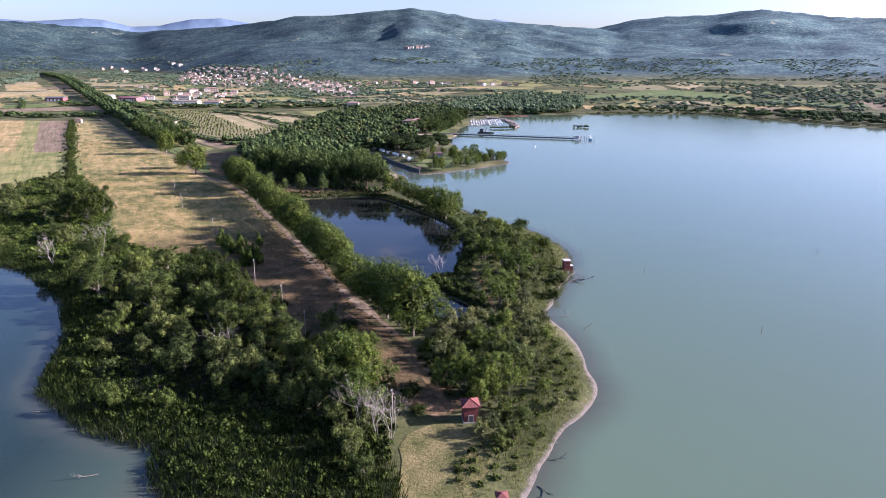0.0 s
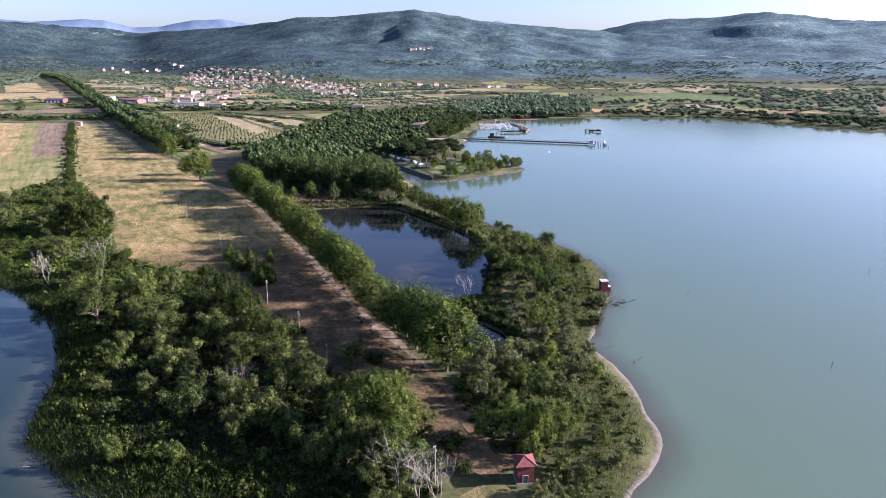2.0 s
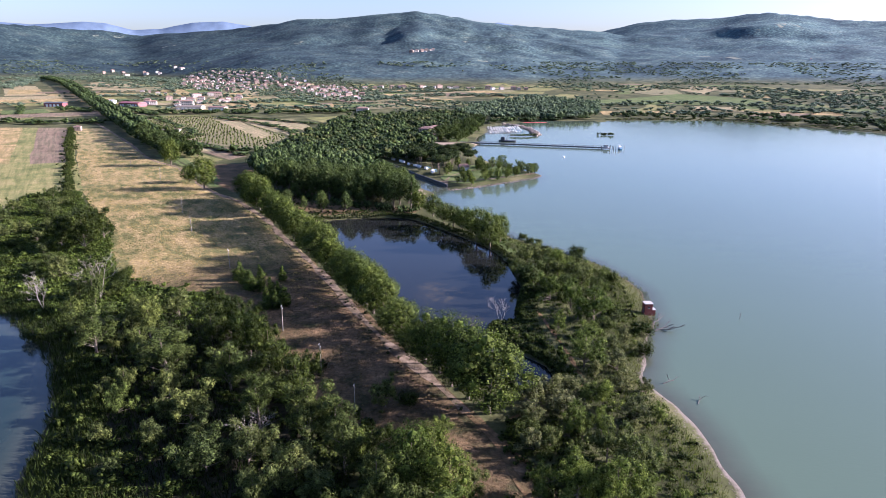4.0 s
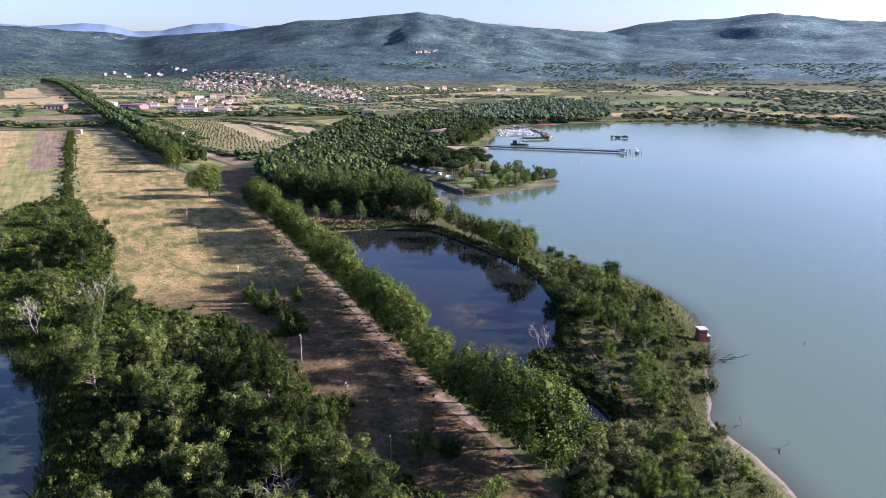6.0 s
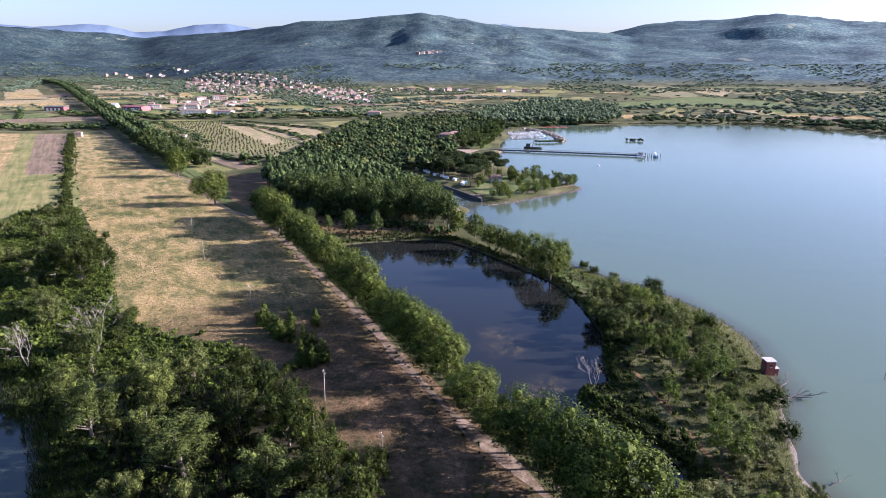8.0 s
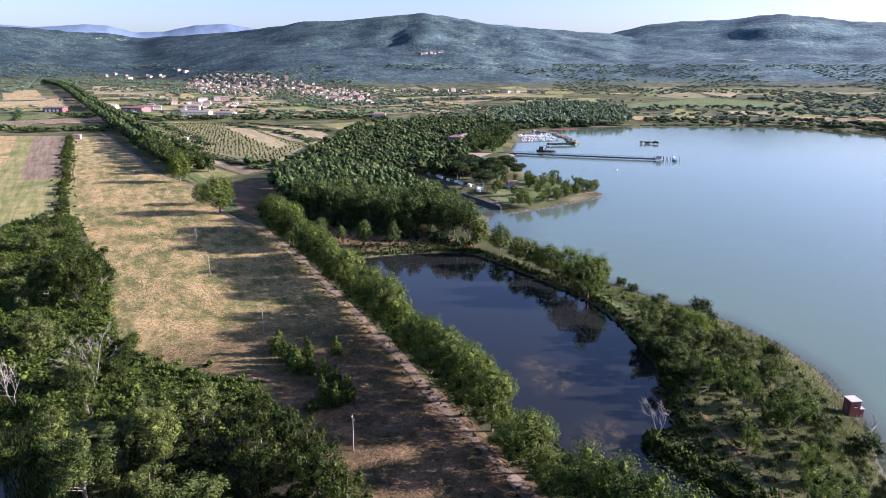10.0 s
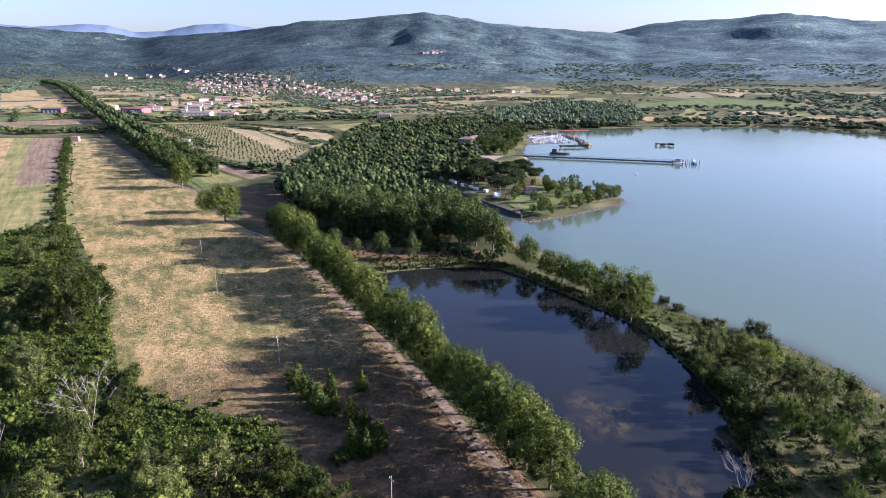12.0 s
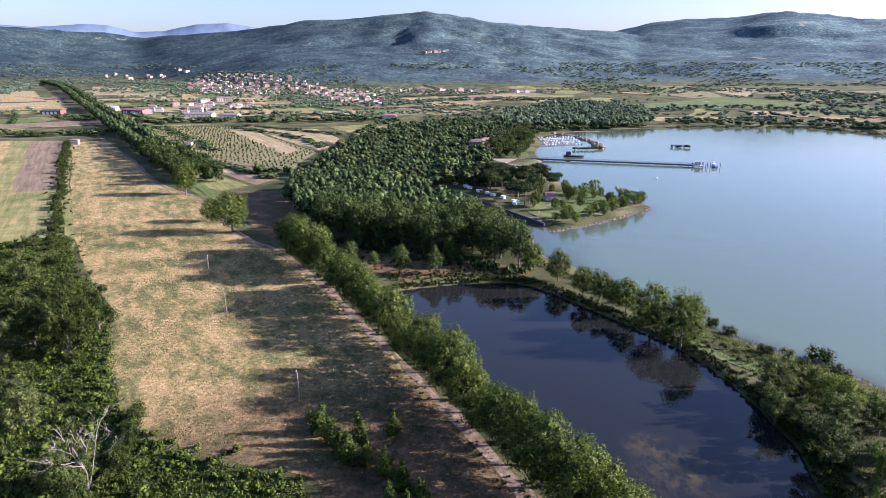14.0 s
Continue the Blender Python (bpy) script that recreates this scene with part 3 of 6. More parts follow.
class Soup:
    """Vertices and faces gathered from many small pieces."""
    def __init__(self):
        self.v, self.f, self.n = [], [], 0

    def put(self, v, f):
        self.v.append(v)
        self.f += (np.asarray(f) + self.n).tolist()
        self.n += len(v)

    def mesh(self, name, material, shade=False):
        me = bpy.data.meshes.new(name)
        me.from_pydata(np.concatenate(self.v).tolist(), [], self.f)
        me.materials.append(material)
        if shade:
            me.shade_smooth()
        return me


def leaves(soup, centres, normals, size, stretch=1.0, droop=0.0):
    """A folded leaf spray at each centre: two triangles bent along the midrib."""
    n = len(centres)
    nor = normals / np.maximum(np.linalg.norm(normals, axis=1), 1e-6)[:, None]
    ref = rng.normal(size=(n, 3))
    a = np.cross(nor, ref)
    a /= np.maximum(np.linalg.norm(a, axis=1), 1e-6)[:, None]
    b = np.cross(nor, a)
    s = size * rng.uniform(0.6, 1.35, (n, 1))
    lift = nor * s * rng.uniform(0.05, 0.45, (n, 1))
    v = np.stack([centres - a * s * stretch, centres - b * s * 0.62 - lift, centres + a * s * stretch, centres + b * s * 0.62 - lift], 1)
    v[..., 2] -= droop * s
    k = np.arange(n)[:, None] * 4
    soup.put(v.reshape(-1, 3), np.concatenate([k + np.array([[0, 1, 2]]), k + np.array([[0, 2, 3]])]))


def lumpy_points(blobs, count, rough=0.22, seed=0):
    """Points and outward directions on a heap of uneven blobs, hidden ones left out."""
    c = np.array([b[:3] for b in blobs], float)
    r = np.array([b[3:6] for b in blobs], float)
    area = (r[:, 0] * r[:, 1] + r[:, 0] * r[:, 2] + r[:, 1] * r[:, 2])
    pick = rng.choice(len(blobs), int(count * 1.9), p=area / area.sum())
    d = rng.normal(size=(len(pick), 3))
    d /= np.linalg.norm(d, axis=1)[:, None]
    bulge = 1 + rough * (np.sin(d[:, 0] * 5 + pick * 1.7) * np.sin(d[:, 1] * 6 + pick) + np.sin(d[:, 2] * 7 + pick * 2.3) * 0.6) + rng.normal(0, 0.13, len(pick))
    p = c[pick] + d * r[pick] * bulge[:, None]
    keep = np.ones(len(p), bool)
    for k in range(len(blobs)):
        keep &= (pick == k) | ((((p - c[k]) / r[k]) ** 2).sum(1) > 0.72)
    p, d, pick = p[keep][:count], d[keep][:count], pick[keep][:count]
    return p, d / np.maximum(r[pick], 0.05) * r.mean()


def limb(soup, a, b, ra, rb, sides=6):
    a, b = np.array(a, float), np.array(b, float)
    z = (b - a) / max(np.linalg.norm(b - a), 1e-6)
    x = np.cross(z, (0.3, 0.9, 0.2)); x /= np.linalg.norm(x)
    y = np.cross(z, x)
    t = np.arange(sides) / sides * 2 * np.pi
    ring = np.cos(t)[:, None] * x + np.sin(t)[:, None] * y
    k = np.arange(sides)
    soup.put(np.concatenate([a + ring * ra, b + ring * rb]), np.stack([k, (k + 1) % sides, sides + (k + 1) % sides, sides + k], -1))


def branches(soup, base, tip, r, depth, spread=0.8, kids=4):
    """A forking skeleton of tapered limbs."""
    base, tip = np.array(base, float), np.array(tip, float)
    bend = (base + tip) / 2 + rng.normal(0, 0.06, 3) * np.linalg.norm(tip - base)
    limb(soup, base, bend, r, r * 0.75, 6 if r > 0.06 else 3)
    limb(soup, bend, tip, r * 0.75, r * 0.5, 6 if r > 0.06 else 3)
    if depth:
        length = np.linalg.norm(tip - base)
        for k in range(kids):
            s = rng.uniform(0.45, 1.0)
            p = bend + (tip - bend) * (s * 2 - 1) if s > 0.5 else base + (bend - base) * s * 2
            d = (tip - base) / length + rng.normal(0, spread, 3)
            d[2] = abs(d[2]) * 0.7 + 0.25
            branches(soup, p, p + d / np.linalg.norm(d) * length * rng.uniform(0.4, 0.65), r * 0.5, depth - 1, spread, kids)


def crown_blobs(kind, h, w):
    """Blobs of a crown of height h and width w, by habit of growth."""
    out = []
    if kind == "broad":              # a few leaning limbs, each with its own ragged clump
        limbs = int(rng.integers(7, 10))
        for j in range(limbs):
            f = (j + rng.uniform(0, 1)) / limbs
            a = j * 2.4 + rng.uniform(-0.6, 0.6)
            ring = w * 0.38 * math.sin(math.pi * (0.24 + 0.62 * f)) * rng.uniform(0.5, 1.15)
            cz, r0 = h * (0.24 + 0.62 * f), w * rng.uniform(0.13, 0.22)
            for _ in range(4):
                o, r = rng.normal(0, r0 * 0.62, 3), r0 * rng.uniform(0.42, 0.8)
                out.append((ring * math.cos(a) + o[0], ring * math.sin(a) + o[1], min(cz + o[2] * 1.2, h * 0.95), r, r, r * rng.uniform(0.75, 1.3)))
        out.append((0, 0, h * 0.5, w * 0.2, w * 0.2, h * 0.26))
    elif kind == "heap":
        base = h * 0.18
        for k in range(24):
            f = (k + rng.uniform(0, 1)) / 24
            z = base + (h - base) * (0.1 + 0.8 * f)
            ring = w * 0.5 * math.sin(math.pi * (0.22 + 0.68 * f)) * rng.uniform(0.45, 0.85)
            a = k * 2.4 + rng.uniform(-0.4, 0.4)
            r = w * rng.uniform(0.1, 0.19)
            out.append((ring * math.cos(a), ring * math.sin(a), z, r, r, r * rng.uniform(0.8, 1.2)))
        out.append((0, 0, h * 0.57, w * 0.27, w * 0.27, h * 0.3))
    elif kind == "mound":
        for k in range(12):
            a, d = k * 2.4 + rng.uniform(-0.5, 0.5), w * 0.38 * math.sqrt((k + 0.3) / 12)
            r = w * rng.uniform(0.11, 0.26)
            out.append((d * math.cos(a), d * math.sin(a), h * rng.uniform(0.25, 0.68), r, r * rng.uniform(0.7, 1.3), h * rng.uniform(0.2, 0.42)))
    elif kind == "column":
        for k in range(7):
            f = k / 6
            r = w * 0.42 * (1 - 0.75 * f ** 1.5) * rng.uniform(0.8, 1.15)
            out.append((rng.normal(0, w * 0.07), rng.normal(0, w * 0.07), h * (0.12 + 0.78 * f), r, r, h * 0.13))
    elif kind == "umbrella":
        for k in range(10):
            a, d = k * 2.4, w * 0.36 * math.sqrt(k / 10)
            r = w * rng.uniform(0.18, 0.26)
            out.append((d * math.cos(a), d * math.sin(a), h * rng.uniform(0.8, 0.88), r, r, h * 0.12))
    return out


def tree_kind(name, kind, h, w, count, size, leaf, bark="bark", stretch=1.0, droop=0.0, core=0.55, label="", bare=0.0):
    """One tree: trunk with limbs, and a crown of leaf sprays over darker inner foliage."""
    root = new(name)
    blobs = crown_blobs(kind, h, w)
    wood, top = Soup(), Soup()
    lean = rng.normal(0, 0.02 * h, 2)
    girth = 0.022 * h if kind != "mound" else 0.05
    limb(wood, (0, 0, -0.4), (lean[0] * 0.5, lean[1] * 0.5, h * 0.4), girth, girth * 0.7, 8)
    limb(wood, (lean[0] * 0.5, lean[1] * 0.5, h * 0.4), (lean[0], lean[1], h * 0.8), girth * 0.7, girth * 0.25, 6)
    for b in blobs[:9]:
        z0 = max(0.1 * h, min(b[2] - 0.18 * h, h * (0.7 if kind == "umbrella" else 0.5)))
        limb(wood, (lean[0] * z0 / h, lean[1] * z0 / h, z0), b[:3], girth * 0.4, girth * 0.12, 5)
    if bare:
        for k in range(int(bare)):
            a = k * 2.4
            branches(wood, (0, 0, h * 0.2), (w * 0.45 * math.cos(a), w * 0.45 * math.sin(a), h * rng.uniform(0.7, 1.05)), girth * 0.6, 2, 0.7, 3)
    for b in blobs:
        v, f = ICO1
        bump = 1 + 0.22 * np.sin(v[:, :1] * 4 + b[0]) * np.sin(v[:, 1:2] * 5 + b[1])
        top.put(v * np.array(b[3:6]) * core * bump + np.array(b[:3]), f)
    p, d = lumpy_points(blobs, count)
    d = d / np.maximum(np.linalg.norm(d, axis=1), 1e-6)[:, None] + rng.normal(0, 0.45, d.shape) + np.array((0, 0, 0.25))
    leaves(top, p, d, size, stretch, droop)
    t = new("trunk", wood.mesh("trunk", M[bark]))
    c = new("crown", top.mesh("crown", M[leaf]))
    t.parent = c.parent = root
    tagged(root, label, "shrub" if kind == "mound" else "tree")
    root["used"] = 0
    return root


KINDS = {}


def kinds(key, variants, *args, **kw):
    KINDS[key] = [tree_kind(*args, **kw) for _ in range(variants)]


kinds("row", 4, "plane_tree", "heap", 14, 11.4, 6800, 0.175, "row", core=0.5, label="green leafy plane tree in a dense roadside row")
kinds("poplar", 4, "poplar_tree", "heap", 16.5, 11.0, 3600, 0.25, "poplar", core=0.5, label="dark green poplar in a planted grove")
kinds("oak", 4, "oak_tree", "broad", 12, 9, 6000, 0.16, "oak", label="dense dark green broadleaf tree on the peninsula")
kinds("willow", 4, "willow_tree", "broad", 9, 8, 4200, 0.13, "willow", stretch=1.6, droop=0.2, label="olive green willow on the lake shore")
kinds("silver", 2, "willow_tree", "broad", 7, 6.5, 3000, 0.12, "silver", stretch=1.5, label="silvery grey-green willow near the shore")
kinds("ash", 4, "ash_tree", "broad", 14.5, 9.5, 6400, 0.14, "ash", stretch=1.4, label="tall light olive-green ash by the water")
kinds("elm", 4, "elm_tree", "broad", 12, 9.5, 6000, 0.135, "elm", stretch=1.4, label="sunlit yellow-green tree on the eastern shore")
kinds("shrub", 4, "shrub", "mound", 3.2, 5, 1300, 0.14, "shrub", label="bright green leafy shrub in rough grass")
kinds("sapling", 3, "young_tree", "column", 7, 4.2, 1600, 0.2, "elder", label="slender upright young green tree")
kinds("pine", 3, "pine_tree", "umbrella", 13, 10, 1300, 0.38, "pine", label="umbrella pine with flat dark canopy")
kinds("avenue", 3, "roadside_tree", "broad", 17, 13, 2200, 0.5, "poplar", label="tall dark green tree lining the road")
placed = {}


def plant(key, x, y, scale=1.0, group="", which=None, tall=1.0):
    """Sets one tree of a kind on the ground."""
    pool = KINDS[key]
    pick = pool[int(rng.integers(len(pool))) if which is None else which]
    s = scale * rng.uniform(0.92, 1.08)
    m = pose(x, y, max(height(x, y), -0.1), 0, 0, rng.uniform(0, 360)) @ Matrix.Diagonal((s * rng.uniform(0.85, 1.15), s, s * tall * rng.uniform(0.94, 1.06), 1))
    if pick["used"] == 0:
        pick["used"] = 1
        ob = pick
    else:
        ob = copy_thing(pick, Matrix())
    ob.matrix_basis = m
    if group:
        ob["group"] = group
    return ob


def along(line, gap, jitter=0.6):
    p = rounded(line, 8, closed=False)
    s = np.r_[0, np.cumsum(np.linalg.norm(np.diff(p, axis=0), axis=1))]
    q = np.arange(0, s[-1], gap)
    return [(np.interp(d, s, p[:, 0]) + rng.normal(0, jitter), np.interp(d, s, p[:, 1]) + rng.normal(0, jitter)) for d in q]


def scatter(poly, gap, keep=None):
    """Uneven points inside an outline, at least about a gap apart."""
    q = np.array(poly, float)
    xs, ys = np.meshgrid(np.arange(q[:, 0].min(), q[:, 0].max(), gap), np.arange(q[:, 1].min(), q[:, 1].max(), gap))
    p = np.stack([xs.ravel(), ys.ravel()], -1) + rng.uniform(-0.42, 0.42, (xs.size, 2)) * gap
    p = p[inside(p[:, 0], p[:, 1], q) > 0]
    return p if keep is None else p[keep(p)]


ROW = [(-17, 153), (-29, 168), (-41, 185), (-60, 215.5), (-83, 250.5), (-117, 301.5), (-143, 339.5), (-163, 366)]
for x, y in along(ROW, 7.2, 0.4):
    dip = sum(math.exp(-((y - c) / 4.5) ** 2) for c in (320, 269, 235, 192, 180))
    plant("row", x - 0.7, y - 0.5, rng.uniform(1.06, 1.24) * (1.15 if y < 166 else 1.0) * (1 - 0.3 * min(dip, 1)), "tree row along the track", tall=0.98 - 0.4 * min(dip, 1))
AVENUE = [(-282, 502), (-330, 562), (-400, 648), (-520, 800), (-760, 1100), (-1250, 1700), (-1560, 2050)]
far_wood = []                        # (x, y, crown size) of trees that merge into the distance
for shift, gap in ((0, 12), (13, 14)):
    for x, y in along([(p[0] + 3 + shift, p[1] + shift * 0.8) for p in AVENUE], gap, 1.5):
        if y < 620:
            plant("avenue", x, y, 1.0 if not shift else 0.88, "road avenue")
        else:
            far_wood.append((x, y, 13.0, 15.0))
GROVE = [(-204, 472), (-190, 500), (-160, 497), (-122, 462), (-98, 425), (-77, 392), (-66, 368), (-62, 345), (-68, 341), (-80, 348), (-92, 353), (-112, 360), (-130, 369), (-146, 380), (-166, 404), (-190, 440)]
for x, y in scatter(GROVE, 7.6):
    if y < 398:
        plant("poplar", x, y, rng.uniform(0.95, 1.12), "poplar grove")
    else:
        far_wood.append((x, y, rng.uniform(9.5, 12.0), rng.uniform(14.5, 17.5)))
for x, y, k in ((-109, 336, 0.62), (-97, 337, 0.7), (-93, 352, 0.6), (-133, 366, 0.6), (-130, 343, 0.6), (-120, 340, 0.4)):
    plant("poplar", x, y, k)
plant("row", -262, 470, 1.5, tall=0.85); plant("row", -197, 388, 1.6, tall=0.85); plant("row", -216, 407, 1.0, tall=0.85)

# the wooded end of the peninsula
TALLEST = dict(oak=13.0, ash=13.0, row=13.0, willow=9.5, elm=11.0, silver=5.5)
STAND = dict(oak=12.0, ash=14.5, row=14.0, willow=9.0, elm=12.0, silver=7.0)


def stand(groups, group=""):
    """Trees by kind: x, y and crown width against the kind's own, none taller than its kind grows here."""
    for key, spots in groups.items():
        for x, y, k in spots:
            plant(key, x, y, k, group, tall=min(1.15, TALLEST[key] / (STAND[key] * k)) if key in STAND else 1.0)


stand(dict(
    oak=[(-91, 174, 1.15), (-80, 172, 1.2), (-67, 157, 1.05), (-60, 149, 1.0), (-37, 128, 0.85), (-73, 166, 1.0), (-90, 184, 1.05), (-61, 158, 0.75), (-97, 190, 0.9), (-84, 180, 0.9)],
    ash=[(-36, 118, 0.9), (-29, 112, 0.85), (-44, 128, 0.85), (-96, 160, 1.4), (-106, 166, 1.0), (-78, 155, 1.15), (-66, 142, 1.0), (-54, 138, 1.0), (-48, 136, 0.95), (-121, 170, 1.1), (-134, 180, 0.95), (-139, 197, 0.8), (-146, 207, 0.8), (-112, 180, 0.9)],
    row=[(-31, 122, 0.95), (-25, 119, 0.95), (-28, 127, 0.7)],
    elm=[(-23, 110, 1.0), (-98, 143, 0.5), (-77, 108, 0.45), (-65, 109, 0.36), (-49, 111, 0.28), (-27, 140, 0.42), (-42, 131, 0.6)],
    willow=[(-80, 140, 1.1), (-52, 124, 1.15), (-70, 126, 1.1), (-63, 129, 1.05), (-39, 113, 0.95), (-33, 112, 0.75), (-84, 132, 0.65), (-87, 142, 0.65), (-118, 187, 1.0), (-112, 196, 0.9), (-41, 152, 0.75), (-90, 150, 0.8),
            (-102, 152, 0.7), (-74, 134, 0.8), (-57, 117, 0.7), (-46, 119, 0.8), (-124, 194, 0.8), (-152, 208, 0.7), (-20, 125, 0.65), (-68, 150, 0.8)],
    silver=[(-9, 148, 0.9), (-2, 154, 1.25), (-9, 139, 0.95), (2.5, 106, 0.5), (4.5, 108, 0.55)],
    shrub=[(-61, 169, 0.9), (-146, 179, 1.2), (-36, 154, 1.1), (-14, 120, 1.1), (-17, 115, 1.0), (-11, 144, 1.1), (6, 113, 0.95), (-11, 113, 0.7)],
))
for x, y in ((-102, 224), (-99, 228), (-96, 220), (-93, 232), (-89, 207), (-84, 209), (-88, 214), (-108, 231), (-100, 221), (-86, 206), (-92, 218), (-105, 227)):
    plant("sapling", x, y, rng.uniform(0.8, 1.1))
for x, y, s in ((-184, 258, 1.5), (-190, 268, 1.35), (-188, 276, 1.2), (-198, 263, 1.3), (-205, 284, 0.9), (-217, 303, 0.8)):
    plant("oak", x, y, s)
WOOD = [(-135, 192), (-118, 162), (-104, 134), (-84, 118), (-62, 110), (-40, 110), (-26, 112), (-32, 124), (-60, 150), (-85, 190), (-104, 206), (-128, 203)]
for x, y in scatter(WOOD, 12.0):
    plant("willow" if rng.random() < 0.55 else "shrub", x, y, rng.uniform(0.3, 0.55))
for x, y in ((7, 116), (11, 112), (9, 106), (6, 103)):
    plant("willow", x, y, 0.5)
for x, y, s in ((-22, 97, 0.7), (-20, 107, 0.9), (-26, 104, 0.8), (-18, 91, 0.55)):
    plant("willow", x, y, s, tall=1.15)
for x, y in scatter([(-13, 150), (-15, 141), (-9, 130), (-5, 121), (3, 117), (5, 130), (-1, 146)], 5.0):
    plant("willow" if rng.random() < 0.4 else "shrub", x, y, rng.uniform(0.35, 0.6))
# dike and eastern shore
stand(dict(
    elm=[(5, 177, 1.0), (0, 199, 0.52), (-1, 222, 0.75), (11, 207, 1.05), (5, 216, 0.75), (3, 249, 0.95), (-8, 124, 0.55), (-2, 124, 0.75), (4, 122, 0.74), (8, 123, 0.6), (2, 118, 0.45), (8, 190, 0.6)],
    willow=[(-6, 232, 1.35), (-1, 241, 1.1), (-11, 246, 1.0), (-4, 260, 1.35), (-8, 254, 1.1), (10, 233, 1.25), (14, 226, 0.8), (4, 226, 0.9), (8, 242, 1.0), (2, 256, 1.0), (9, 134, 1.1), (5, 137, 0.85), (12, 196, 0.7)],
    silver=[(16, 202, 0.8), (13, 176, 1.0), (12, 165, 0.95), (1, 162, 1.1), (-4, 161, 0.95), (13, 184, 0.7), (7, 171, 0.6), (17, 190, 0.7)],
    shrub=[(22, 189, 1.1), (24, 202, 1.3), (22, 245, 1.2), (13, 280, 1.2), (14, 219, 1.1), (0, 281, 0.9), (4, 271, 1.1), (-5, 295, 0.9), (-8, 301, 0.9), (12, 268, 1.2), (18, 212, 1.0), (10, 262, 1.1), (18, 234, 1.2)],
), "shore trees by the pond dike")
for x, y, s in ((-28, 293, 1.0), (-22, 283, 1.05), (-33, 306, 0.8), (-40, 315, 0.8), (-45, 319, 0.7), (-52, 334, 0.75), (-61, 346, 0.8), (-18, 290, 0.8), (-36, 311, 0.7)):
    plant("row", x, y, s)
for x, y in ((0, 150), (5, 146), (1, 144), (7, 158)):
    plant("elm" if y < 200 else "willow", x, y, rng.uniform(0.4, 0.65) if y < 200 else rng.uniform(0.5, 0.85))
for x, y in ((15, 170), (14, 158), (12, 147), (15, 138), (18, 152), (10, 127), (16, 125)):
    plant("silver" if rng.random() < 0.5 else "elm", x, y, rng.uniform(0.3, 0.5))
for x, y in ((18, 166), (13, 152), (-8, 156)):
    plant("silver", x, y, rng.uniform(0.6, 0.95))
SCRUB_EAST = [(0, 84), (12, 100), (18, 116), (24, 126), (24, 145), (20, 165), (17, 178), (24, 205), (27, 235), (20, 255), (5, 275), (-15, 298), (-30, 320), (-45, 340), (-60, 362), (-66, 362), (-40, 322), (-16, 284), (-6, 262), (-4, 230),
              (-4, 205), (4, 172), (-4, 160), (-12, 150), (-4, 135), (6, 120), (4, 106), (-2, 96)]
for x, y in scatter(SCRUB_EAST, 9.5):
    if 165 < y < 224 and x < 4 or 262 < y < 300 and x < 18 - (y - 262):
        continue
    plant(("shrub", "elm", "silver")[int(rng.choice(3, p=(0.6, 0.25, 0.15)))], x, y, rng.uniform(0.3, 0.45))
SCRUB_WEST = [(-225, 225), (-180, 206), (-145, 186), (-128, 168), (-112, 142), (-98, 120), (-80, 108), (-60, 104), (-45, 100), (-30, 104), (-40, 120), (-62, 150), (-85, 190), (-105, 212), (-125, 218), (-150, 225), (-165, 243), (-180, 262),
              (-200, 292), (-235, 325), (-270, 372), (-290, 360), (-260, 290)]
for x, y in scatter([(-222, 228), (-182, 212), (-156, 226), (-170, 246), (-186, 268), (-206, 296), (-240, 332), (-270, 366), (-284, 350), (-256, 290)], 10.0):
    plant("shrub" if rng.random() < 0.6 else "willow", x, y, rng.uniform(0.5, 0.8) * (1.6 if rng.random() < 0.3 else 1.0), tall=0.9)
for x, y in along([(-506, 704), (-346, 475), (-276, 376), (-238, 326)], 8, 1.2):
    plant("shrub", x, y, rng.uniform(0.6, 1.2), "field hedge", tall=1.3)
for x, y, k in ((-108, 232, 1.0), (-111, 235, 0.9), (-91, 204, 0.7)):
    plant("shrub", x, y, k)
for x, y in along([(-151, 234), (-146, 222), (-140, 208)], 3.2, 0.5):
    plant("shrub", x, y, 0.9)

# ---- merged vegetation ----
def fast_mesh(name, v, t, material):
    """One triangle mesh from arrays."""
    me = bpy.data.meshes.new(name)
    me.vertices.add(len(v)); me.loops.add(len(t) * 3); me.polygons.add(len(t))
    me.vertices.foreach_set("co", np.asarray(v, np.float32).ravel())
    me.loops.foreach_set("vertex_index", np.asarray(t, np.int32).ravel())
    me.polygons.foreach_set("loop_start", np.arange(0, len(t) * 3, 3, dtype=np.int32))
    me.update(calc_edges=True)
    me.materials.append(material)
    return new(name, me)


